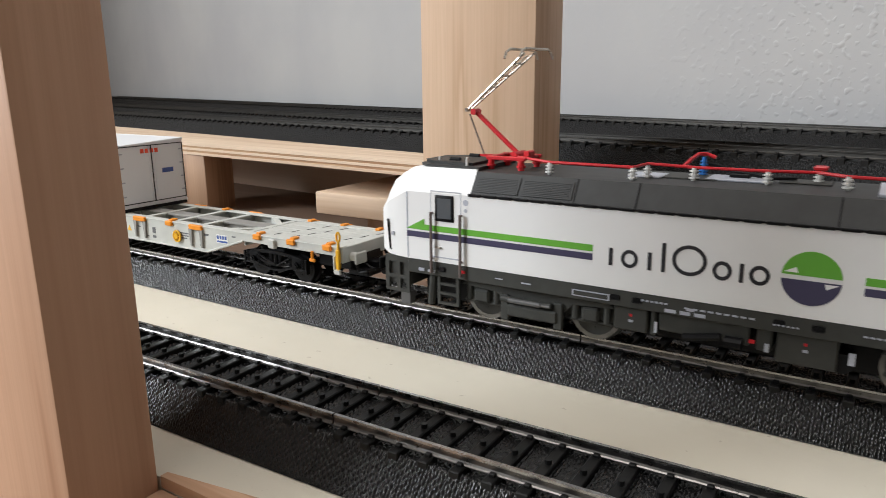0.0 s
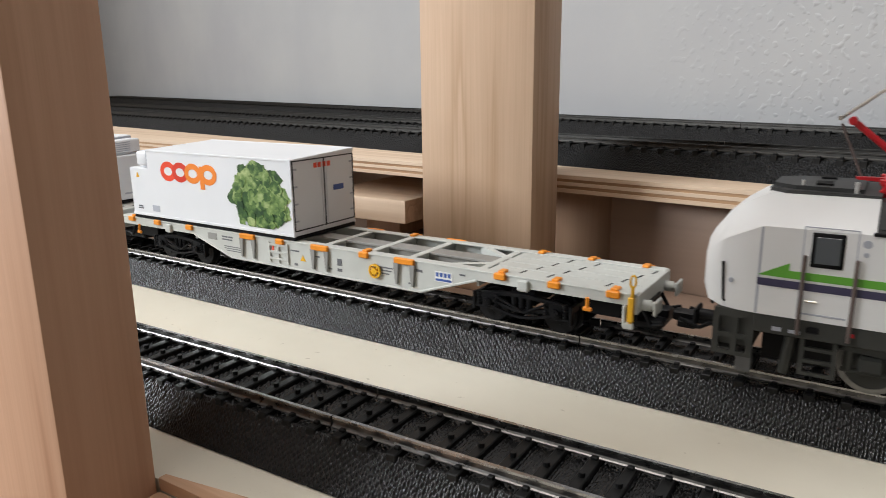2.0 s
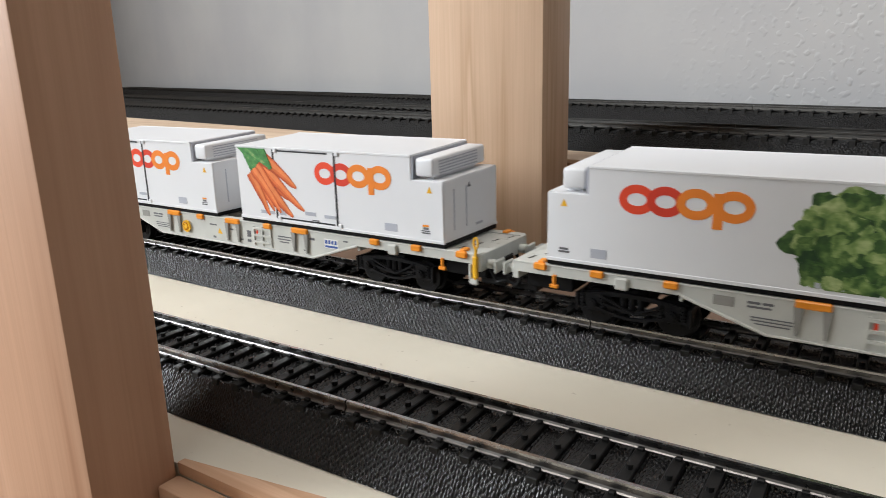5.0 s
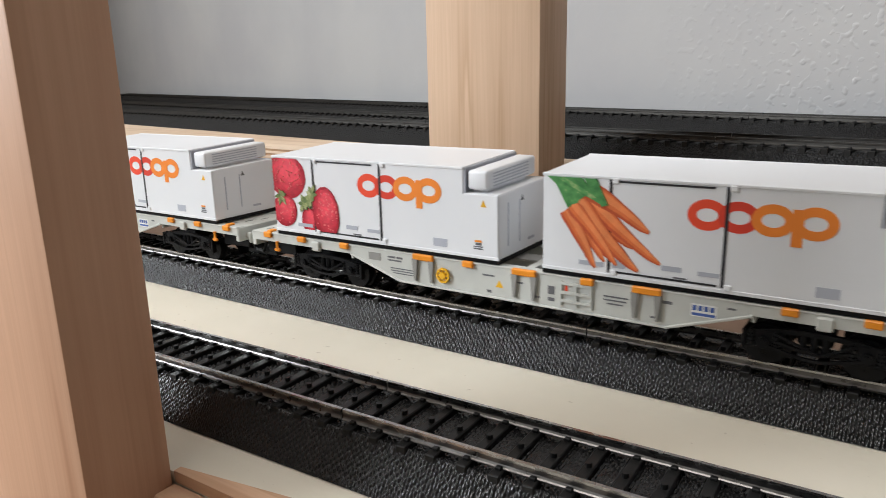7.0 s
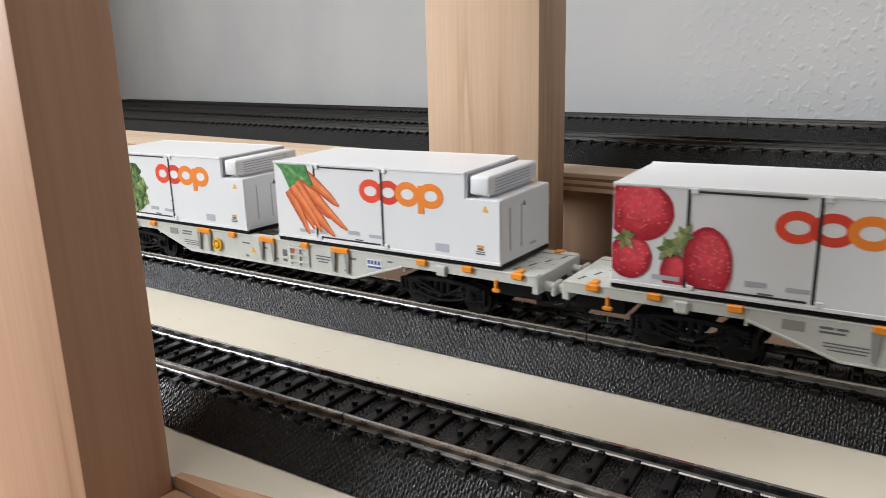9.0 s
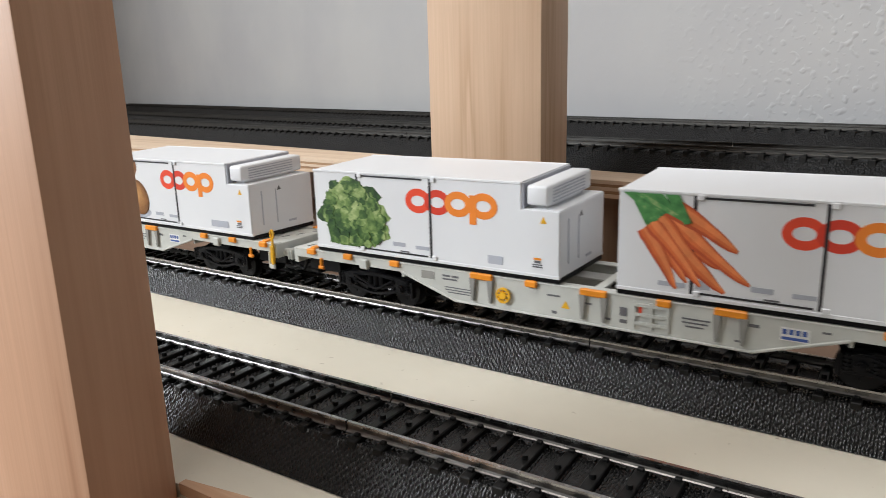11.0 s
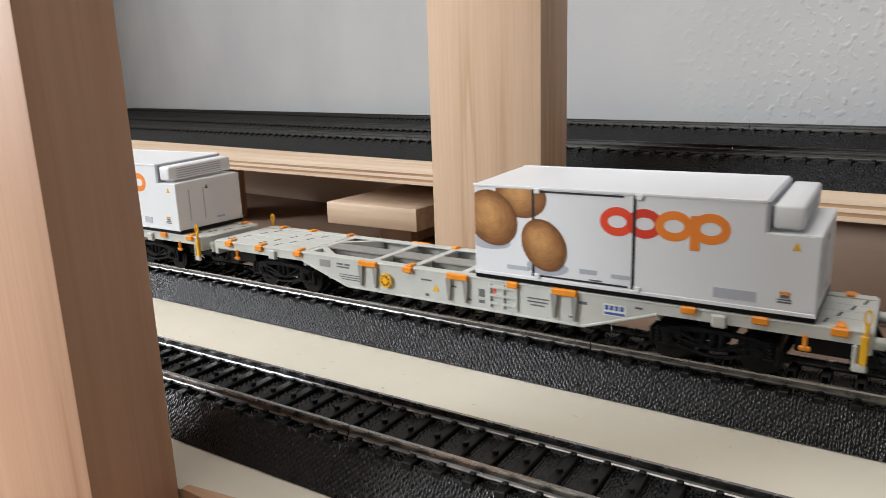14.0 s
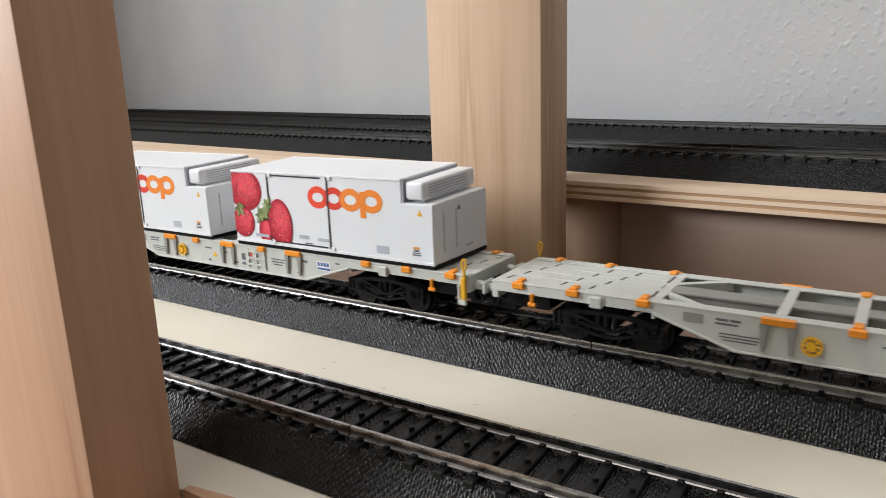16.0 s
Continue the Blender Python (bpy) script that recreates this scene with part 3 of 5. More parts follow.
        wheelset(t, d * 77.5 - 11, 5.3)
        wheelset(t, d * 77.5 + 11, 5.3)
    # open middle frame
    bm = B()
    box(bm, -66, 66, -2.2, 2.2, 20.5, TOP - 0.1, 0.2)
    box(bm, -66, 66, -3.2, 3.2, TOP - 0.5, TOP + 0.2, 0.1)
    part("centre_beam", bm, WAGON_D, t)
    for x in (-64, -33.6, -17, 2, 21.3, 37.8, 64):
        bm = B()
        box(bm, x - 1.3, x + 1.3, -14.2, 14.2, TOP - 0.7, TOP + 0.3, 0.12)
        box(bm, x - 0.4, x + 0.4, -14.2, 14.2, TOP - 4.5, TOP - 0.6)
        part("cross_beam", bm, WAGON, t)
    for d in (-1, 1):
        for s in (-1, 1):
            bm = B()
            p0, p1 = Vector((d * 66, s * 2.5)), Vector((d * 50, s * 13.6))
            n = Vector((-(p1 - p0).y, (p1 - p0).x)).normalized() * 1.1
            prism(bm, [tuple(p0 + n), tuple(p1 + n), tuple(p1 - n), tuple(p0 - n)], "z", TOP - 2.2, TOP + 0.24)
            part("diagonal_brace", bm, WAGON, t)
    # orange container pads with the ribs below the wide ones
    for s in (-1, 1):
        for x, wide in ((-103.5, 0), (-86.5, 0), (-66.5, 0), (-33.6, 1), (-17, 0), (2, 1), (21.3, 0), (37.8, 1), (72, 0), (89, 0), (106, 0)):
            w = 3.9 if wide else 1.9
            bm = B()
            box(bm, x - w, x + w, s * 15.2 - 0.7, s * 15.2 + 0.7, TOP - 1.2, TOP + 0.75, 0.3)
            if not wide:
                box(bm, x - w * 0.55, x + w * 0.55, s * 13.2 - 1.6, s * 13.2 + 1.6, TOP + 0.4, TOP + 1.3, 0.25)
            part("container_pad", bm, ORANGE, t, "orange container pad")
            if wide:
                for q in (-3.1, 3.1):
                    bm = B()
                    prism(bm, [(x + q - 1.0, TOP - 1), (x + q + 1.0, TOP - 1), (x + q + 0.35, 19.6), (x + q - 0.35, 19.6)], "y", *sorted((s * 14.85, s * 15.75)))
                    # the shadow around the ribs is put into their grey
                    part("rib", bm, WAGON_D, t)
    # load brackets hanging under the end sills
    for d in (-1, 1):
        for s in (-1, 1):
            bm = B()
            box(bm, d * 79.5 - 1.8, d * 79.5 + 1.8, *sorted((s * 14.2, s * 15.9)), TOP - 3.6, TOP - 0.2, 0.4)
            part("bracket", bm, WAGON, t)
            bm = B()
            rod(bm, (d * 99, s * 15.3, 22.4), (d * 99, s * 15.3, 25.4), 0.55, 6)
            box(bm, d * 99 - 1.3, d * 99 + 1.3, s * 15.3 - 0.5, s * 15.3 + 0.5, 21.6, 22.8, 0.3)
            part("shunting_handle", bm, ORANGE, t)
    # rack, handwheel, plates and print on each side; the two sides are alike when the wagon is turned
    k = -1 if turned else 1
    for s in (-1, 1):
        f = k * -s
        y = s * 15.15
        bm = B()
        xs = sorted((f * 13.5, f * 22.5))
        for x in (xs[0], sum(xs) / 2, xs[1]):
            box(bm, x - 0.4, x + 0.4, y - 0.3, y + 0.3, 19.6, 26.8)
            part("rack_post", bm, WAGON, t)
            bm = B()
        for z in (21.0, 23.4, 26.0):
            box(bm, xs[0], xs[1], y - 0.35, y + 0.35, z - 0.4, z + 0.4)
            part("rack_slat", bm, WAGON, t)
            bm = B()
        bm.free()
        bm = B()
        ring(bm, f * -26, 22.7, 2.4, 2.4, 0.55, y - 0.7, y - 0.1, 18)
        for a in range(0, 180, 45):
            c, q = math.cos(radians(a)) * 2.1, math.sin(radians(a)) * 2.1
            rod(bm, (f * -26 - c, y - 0.4, 22.7 - q), (f * -26 + c, y - 0.4, 22.7 + q), 0.3, 5)
        rod(bm, (f * -26, y + 0.1, 22.7), (f * -26, y - 0.9, 22.7), 1.1, 10)
        part("handwheel", bm, YELLOW, t, "yellow brake handwheel")
        yb = s * 14.95
        bars(t, yb, [(49.2, 55.6, 22.6, 25.9)], CREAM, "sign_plate")
        bars(t, yb + s * 0.06, [(49.6 + i * 1.45, 50.6 + i * 1.45, 24.2, 25.5) for i in range(4)] + [(49.5, 55.3, 22.9, 23.6)], SIGNBLUE)
        bars(t, yb, [(-56, -51, 24.1, 26.6)], WAGON_D, "data_grid")
        spots = [(-48, -45, 25.6, 26.2), (-44.5, -42, 25.6, 26.2), (-48, -42.5, 24.6, 25.1), (-47, -37.5, 22.2, 22.5), (-47, -37.5, 21.4, 21.7), (-46, -38, 20.6, 20.9),
                 (-12, -8, 24.6, 25.1), (-1, 1.5, 23.8, 24.3), (9.5, 11.5, 22.2, 24.6), (9.5, 11.5, 20.2, 21.2), (26, 33, 24.0, 24.4), (26, 32.5, 23.0, 23.4), (27, 31.5, 22.0, 22.4),
                 (42, 44.5, 24.6, 25.4), (58, 60, 25.6, 26.1), (-10.5, -9, 19.6, 20.4), (5, 7, 20.4, 21.0), (39, 41, 20.2, 20.7)]
        bars(t, yb, spots)
        bm = B()
        prism(bm, [(-7.6, 21.6), (-5.0, 21.6), (-6.3, 23.8)], "y", *sorted((yb - 0.06, yb + 0.06)))
        part("warning_triangle", bm, YELLOW, t, smooth=False)
        bars(t, yb, [(xs[0] + 1.2, xs[0] + 2.0, 22.8, 25.4)], LOGO_RED, "red_mark")
    spots = []
    if lever:
        spots.append((111.0, -15.4))
    if far_lever:
        spots.append((-111.5, 14.6))
    for x, y in spots:
        bm = B()
        rod(bm, (x, y, 20.0), (x + 0.3, y, 30.4), 0.5, 6)
        ring(bm, x + 0.3, 31.6, 0.95, 1.9, 0.42, y - 0.35, y + 0.35, 14)
        box(bm, x - 0.8, x + 0.8, y - 0.6, y + 0.6, 20.6, 27.4, 0.25)
        part("uncoupling_lever", bm, YELLOW, t, "upright yellow uncoupling lever")
        bm = B()
        box(bm, x - 2.2, x + 1.0, y - 0.5, y + 0.5, 18.6, 20.6, 0.4)
        box(bm, x - 2.2, x - 1.2, y - 0.5, y + 0.5, 20, 25, 0.3)
        part("step", bm, WAGON, t)
    return t


# ---- containers ----
FACE = -15.15
Z0, Z1 = 29.6, 56.4
BACK = 17.0


def clip_poly(pts, x0, x1, z0, z1):
    """Cuts a polygon to a rectangle."""
    for ax, lim, keep in ((0, x0, 1), (0, x1, -1), (1, z0, 1), (1, z1, -1)):
        out = []
        for i, p in enumerate(pts):
            q = pts[(i + 1) % len(pts)]
            ip, iq = (p[ax] - lim) * keep >= 0, (q[ax] - lim) * keep >= 0
            if ip:
                out.append(p)
            if ip != iq:
                f = (lim - p[ax]) / (q[ax] - p[ax])
                out.append((p[0] + (q[0] - p[0]) * f, p[1] + (q[1] - p[1]) * f))
        pts = out
        if len(pts) < 3:
            return []
    return pts


def decal(bm, pts, lift, box_=None):
    if box_:
        pts = clip_poly(pts, *box_)
    if len(pts) > 2:
        prism(bm, pts, "y", FACE - lift, FACE + 0.01)


def wobble(rng, cx, cz, rx, rz, n=22, amp=0.06, rot=0.0, waves=3):
    ph, out = rng.uniform(0, 6.28), []
    for i, (x, z) in enumerate(oval(0, 0, 1, 1, n)):
        k = 1 + amp * math.sin(waves * 6.283 * i / n + ph) + rng.uniform(-amp, amp) * 0.5
        c, s = math.cos(radians(rot)), math.sin(radians(rot))
        out.append((cx + (x * rx * c - z * rz * s) * k, cz + (x * rx * s + z * rz * c) * k))
    return out


def print_strawberry(t, area):
    rng = random.Random(3)
    toned(t, "strawberry_print", [(-29.4, 34.6, 3.6, 4.6, 0), (-39.2, 49.6, 9.2, 7.7, -15), (-41.0, 37.3, 5.9, 5.6, 5), (-21.4, 37.8, 6.0, 8.9, 6)], STRAW, "printed red strawberries", area, rng, 0.025, 0.5, 1)
    bm = B()
    for cx, cz, n in ((-29.2, 41.6, 9), (-42.2, 42.6, 6), (-27.4, 44.0, 7), (-31.4, 40.2, 6)):
        for k in range(n):
            a = 360 * k / n + rng.uniform(-15, 15)
            ln = rng.uniform(1.8, 4.0)
            ex, ez = cx + math.cos(radians(a)) * ln, cz + math.sin(radians(a)) * ln
            nx, nz = -math.sin(radians(a)) * 0.8, math.cos(radians(a)) * 0.8
            mx_, mz_ = (cx * 0.5 + ex * 0.5), (cz * 0.5 + ez * 0.5)
            decal(bm, [(cx, cz), (mx_ + nx, mz_ + nz), (ex, ez), (mx_ - nx, mz_ - nz)], 0.48 + 0.01 * k, area)
    part("strawberry_leaves_print", bm, CALYX, t, "printed green strawberry leaves", False)
    bm = B()
    for k in range(120):
        cx, cz, rx, rz = rng.choice([(-39.2, 49.6, 8, 6.8), (-41.0, 37.3, 5, 4.8), (-21.4, 37.8, 5.2, 8.0), (-39.2, 49.6, 8, 6.8), (-21.4, 37.8, 5.2, 8.0)])
        a, r = rng.uniform(0, 6.28), rng.random() ** 0.5
        decal(bm, oval(cx + math.cos(a) * rx * r, cz + math.sin(a) * rz * r, 0.2, 0.28, 6), 0.46, area)
    part("strawberry_seeds_print", bm, SEED, t, "", False)


def print_carrot(t, area):
    rng = random.Random(5)
    fan = [(-36.5, 48.6, -26.5, 34.5, 1.7), (-38.0, 47.6, -28.0, 33.5, 1.6), (-34.6, 51.0, -20.5, 38.0, 1.9), (-39.2, 46.6, -30.6, 31.6, 1.8), (-34.0, 51.6, -13.0, 34.6, 2.0),
           (-32.6, 52.6, -16.2, 42.4, 2.1), (-36.0, 49.6, -18.8, 32.0, 2.3), (-37.4, 48.2, -24.6, 33.0, 1.7)]
    for layer, (mat, wide, shift) in enumerate(zip(CARROT, (1.0, 0.72, 0.4), (0.0, 0.10, 0.22))):
        bm = B()
        for i, (x0, z0, x1, z1, half) in enumerate(fan):
            d = Vector((x1 - x0, z1 - z0)).normalized()
            n = Vector((-d.y, d.x))
            half *= 1.3
            left, right = [], []
            for k in range(11):
                q = k / 10
                p = Vector((x0, z0)).lerp(Vector((x1, z1)), q) + n * half * (0.35 * math.sin(q * 3.1) * (1 if i % 2 else -1) * 0.6 + shift)
                w = half * wide * (1 - q) ** 0.5 * (0.95 + 0.05 * math.sin(q * 11 + i)) * (0.8 if k == 0 else 1) + 0.12 * wide
                left.append(tuple(p + n * w))
                right.append(tuple(p - n * w))
            decal(bm, left + right[::-1], 0.05 + 0.03 * i + 0.009 * layer, area)
        part("carrot_print", bm, mat, t, "printed bunch of orange carrots" if layer == 0 else "", False)
    bm = B()
    for i in range(16):
        f = i / 15
        x0, z0 = -43.8 + rng.uniform(-1, 8) * (0.4 + f), 56.5
        x1, z1 = -37.5 + 9.5 * f, 47.5 + 3.5 * math.sin(f * 3.0) + f
        w = rng.uniform(0.8, 1.5)
        decal(bm, [(x0 - w * 1.3, z0), (x0 + w * 1.3, z0), (x1 + w * 0.6, z1), (x1 - w * 0.6, z1 - 0.6)], 0.26 + 0.012 * i, area)
    part("carrot_greens_print", bm, STALK, t, "printed green carrot tops", False)


def print_lettuce(t, area, cx, cz, rx, rz):
    rng = random.Random(9)
    bm = B()
    k = 0
    for ringf, n, sz in ((0.76, 24, 0.24), (0.60, 20, 0.26), (0.40, 15, 0.27), (0.18, 9, 0.25), (0.3, 30, 0.13), (0.75, 46, 0.13)):
        for i in range(n):
            a = 6.283 * i / n + rng.uniform(-0.25, 0.25)
            f = ringf * rng.uniform(0.85, 1.1)
            r = sz * rng.uniform(0.7, 1.15)
            up = math.sin(a) * f
            decal(bm, wobble(rng, cx + math.cos(a) * rx * f * (1 - 0.32 * up) + (0.06 - 0.1 * up) * rx, cz + up * rz, rx * r, rz * r * 0.9, 15, 0.16, rng.uniform(0, 180), rng.choice((3, 4, 5))), 0.05 + 0.0022 * k, area)
            k += 1
    part("lettuce_print", bm, LEAF, t, "printed head of green lettuce", False)


def toned(t, name, shapes, mats, label, area, rng, amp, dx, dz):
    """Printed round fruit in three tones, the lighter ones set towards the light."""
    for k, mat in enumerate(mats):
        bm = B()
        for i, (cx, cz, rx, rz, rot) in enumerate(shapes):
            f = 1 - 0.16 * k ** 1.4 if len(mats) < 5 else 1 - 0.10 * k
            decal(bm, wobble(rng, cx + dx * k * rx * 0.06, cz + dz * k * rz * 0.06, rx * f, rz * f, 30, amp * (1 + min(k, 3)), rot, 2 + min(k, 2)), 0.05 + 0.1 * i + 0.011 * k, area)
        part(name, bm, mat, t, label if k == 0 else "", False)


def print_potato(t, area):
    rng = random.Random(7)
    bm = B()
    for cx, cz in ((-40.5, 39.6), (-22.4, 33.8)):
        decal(bm, wobble(rng, cx, cz, 6.5, 2.2, 24, 0.04), 0.03, area)
    part("shade_print", bm, LABEL, t, "", False)
    toned(t, "potato_print", [(-30.6, 53.6, 8.2, 6.1, -14), (-40.2, 46.8, 8.9, 7.7, -40), (-23.4, 40.2, 7.9, 6.4, -50)], POTATO, "printed brown potatoes", area, rng, 0.015, -0.35, 0.55)


def mark(t, x0):
    """The trade mark as four plain rings and a bar in red and orange."""
    for i, (dx, mat) in enumerate(((5.1, LOGO_RED), (12.4, LOGO_MID), (19.9, LOGO_ORANGE), (28.8, LOGO_ORANGE))):
        bm = B()
        ring(bm, x0 + dx, 48.6, 4.75, 3.85, 2.2, FACE - 0.05 - 0.015 * i, FACE + 0.01, 34)
        part("mark_ring", bm, mat, t, "", False)
    bm = B()
    box(bm, x0 + 24.0, x0 + 26.4, FACE - 0.12, FACE + 0.01, 42.9, 51.6)
    part("mark_bar", bm, LOGO_ORANGE, t, "", False)


def rise(bm):
    """The body is a little taller along its far side."""
    for v in bm.verts:
        v.co.z += 1.5 * (v.co.y + 15.15) / (BACK + 15.15) * max(0.0, v.co.z - Z0) / (Z1 - Z0)


def container(picture, words, turned=False):
    t = thing("container", "white refrigerated swap body " + words, "container", "containers on the wagons")
    k = -1 if turned else 1
    P = lambda pts: [(k * x, z) for x, z in pts]
    bm = B()
    prism(bm, P([(-46, Z0 + 0.1), (46, Z0 + 0.1), (46, 48.9), (34.2, 48.9), (34.2, Z1), (-46, Z1)]), "y", -15.15, BACK)
    es = [e for e in bm.edges if e.calc_length() > 5]
    bmesh.ops.bevel(bm, geom=es, offset=0.28, segments=2, affect="EDGES")
    rise(bm)
    part("body", bm, SHELL, t, "plain white box body", True)
    bm = B()
    box(bm, -46, 46, -14.9, BACK - 0.3, Z0 - 1.2, Z0 + 0.15)
    part("floor_frame", bm, BLACK, t, "black floor frame")
    bm = B()
    for s in (-1, 1):
        box(bm, *sorted((k * -46.15, k * 34.1)), *((-15.35, -14.3) if s < 0 else (BACK - 0.8, BACK + 0.2)), Z1 - 0.7, Z1 + 0.12, 0.15)
        box(bm, -46.1, 46.1, *((-15.3, -14.4) if s < 0 else (BACK - 0.7, BACK + 0.15)), Z0 + 0.0, Z0 + 1.0, 0.12)
    rise(bm)
    part("top_rail", bm, SHELL, t)
    # cooling unit in the stepped end
    bm = B()
    x0, x1 = sorted((k * 35.2, k * 42.0))
    box(bm, x0, x1, -14.4, BACK - 0.7, 49.8, 55.5, 0.9, 3)
    box(bm, x0 + 0.6, x1 - 1.5, -12, 12, 48.6, 49.8)
    rise(bm)
    u = part("cooling_unit", bm, SHELL, t, "white rounded cooling unit")
    bm = B()
    xe = k * 42.05
    for i in range(5):
        box(bm, xe - 0.12, xe + 0.12, -11, 11, 50.6 + i * 0.9, 50.9 + i * 0.9)
    rise(bm)
    part("louvre", bm, LABEL, u, "", False)
    # grey strip colouring in the shadow of the gap beside the unit
    bm = B()
    box(bm, *sorted((k * 34.15, k * 34.7)), -14.9, BACK - 0.3, 48.95, 56.1)
    rise(bm)
    part("gap_panel", bm, LABEL, t, "", False)
    if not turned:
        bm = B()
        for x in (-26.6, 2.5):
            box(bm, x - 0.4, x + 0.4, FACE - 0.14, FACE + 0.02, 30.9, 55.7)
        box(bm, -24.4, -0.5, FACE - 0.14, FACE + 0.02, 55.0, 55.5)
        box(bm, -25.4, 1.2, FACE - 0.14, FACE + 0.02, 31.0, 31.5)
        part("door_seal", bm, DARKLINE, t, "black rubber door seal", False)
        for x in (-26.6, 2.5):
            for z in (31.1, 55.4):
                part("door_hinge", box(B(), x + 0.4, x + 2.2, FACE - 0.5, FACE + 0.02, z - 0.75, z + 0.75, 0.2), SHELL, t)
        bars(t, FACE - 0.06, [(-35, -28, 32.2, 33.4), (-25.6, -22, 32.4, 34.6), (-12.5, -7.5, 33.4, 34.7), (-3.4, 1.8, 33.2, 34.3), (23, 33 if picture == "potato" else 28, 31.8, 34.3)], LABEL, "label")
        bars(t, FACE - 0.06, [(37.6, 40.8, 32.4, 32.8), (37.6, 40.8, 33.1, 33.4), (38.2, 40.2, 33.7, 34.4), (-9.5, -6, 31.7, 32.1)], INK, "label")
        bars(t, FACE - 0.07, [(38.0, 40.4, 34.6, 35.2)], ORANGE, "label")
    else:
        bars(t, FACE - 0.06, [(-33, -28.5, 31.8, 34.3), (21.5, 27.5, 31.7, 33.0)], LABEL, "label")
        bars(t, FACE - 0.06, [(-42.5, -39.2, 32.3, 32.8), (-42.2, -39.6, 33.1, 33.7)], INK, "label")
        # the pair of end doors with dark edges and locking bars
        bm = B()
        for y in (-14.6, 0.9, BACK - 0.5):
            box(bm, 45.95, 46.2, y - 0.22, y + 0.22, 31.5, 56)
        for z in (31.6, 55.8):
            box(bm, 45.95, 46.2, -14.6, BACK - 0.5, z - 0.2, z + 0.2)
        part("door_seal", bm, DARKLINE, t, "black rubber door seal", False)
        bm = B()
        for y in (-0.3, 2.1):
            rod(bm, (46.15, y, 31.5), (46.15, y, 55.5), 0.2, 6)
        part("locking_bar", bm, SHELL, t)
        for y in (-13.4, BACK - 1.7):
            for z in (35, 41, 47, 53):
                part("hinge", box(B(), 45.95, 46.25, y - 0.7, y + 0.7, z - 0.3, z + 0.3), LABEL, t, "", False)
        bm = B()
        for i, y in enumerate((-3.4, -1.2, 1.2, 3.4)):
            box(bm, 45.98, 46.14, y - 0.8, y + 0.8, 52.6, 54.4)
        part("mark_bar", bm, LOGO_RED, t, "", False)
        bm = B()
        box(bm, 45.98, 46.14, 5.5, 11.0, 43.4, 45.4)
        part("label", bm, SIGNBLUE, t, "", False)
    bm = B()
    prism(bm, [(k * 40.0, 45.2), (k * 42.0, 45.2), (k * 41.0, 47.2)], "y", FACE - 0.1, FACE + 0.02)
    part("warning_triangle", bm, YELLOW, t, "", False)
    if not turned:
        bm = B()
        box(bm, 45.9, 46.16, -9.5, -9.15, 33, 46)
        box(bm, 45.9, 46.16, -2.4, -2.05, 33, 46)
        box(bm, 45.9, 46.16, 3.5, 7.5, 32.2, 33.0)
        part("flap_seam", bm, LABEL, t, "", False)
        bm = B()
        prism(bm, [(-1.4, 45.4), (0.4, 45.4), (-0.5, 47.0)], "x", 45.95, 46.16)
        part("warning_triangle", bm, INK, t, "", False)
    mark(t, -26.0 if turned else -7.2)
    area = (-45.7, 45.7, 31.4, 55.6)
    if picture == "strawberry":
        print_strawberry(t, area)
    if picture == "carrot":
        print_carrot(t, area)
    if picture == "potato":
        print_potato(t, area)
    if picture == "lettuce":
        print_lettuce(t, area, *((28.6, 42.9, 15.2, 12.9) if turned else (-29.6, 42.6, 15.0, 12.6)))
    return t


# ---- the locomotive: centre of its body at x = 0 ----
def loft(bm, stations):
    """Skins equal-length section loops and closes both ends."""
    rows = [[bm.verts.new(p) for p in st] for st in stations]
    for a, b in zip(rows, rows[1:]):
        n = len(a)
        for i in range(n):
            bm.faces.new((a[i], a[(i + 1) % n], b[(i + 1) % n], b[i]))
    bm.faces.new(rows[0][::-1])
    bm.faces.new(rows[-1])
    bmesh.ops.recalc_face_normals(bm, faces=bm.faces[:])
    return bm


ROOF = 57.0
SIDE = -17.6


def section(x, w, zb, zs, zt, wt):
    return [(x, -w, zb), (x, -w, (zb + zs) / 2), (x, -w, zs), (x, -(w * 0.35 + wt * 0.65), zs + (zt - zs) * 0.55), (x, -wt, zt), (x, 0, zt + 0.15), (x, wt, zt),
            (x, w * 0.35 + wt * 0.65, zs + (zt - zs) * 0.55), (x, w, zs), (x, w, (zb + zs) / 2), (x, w, zb)]


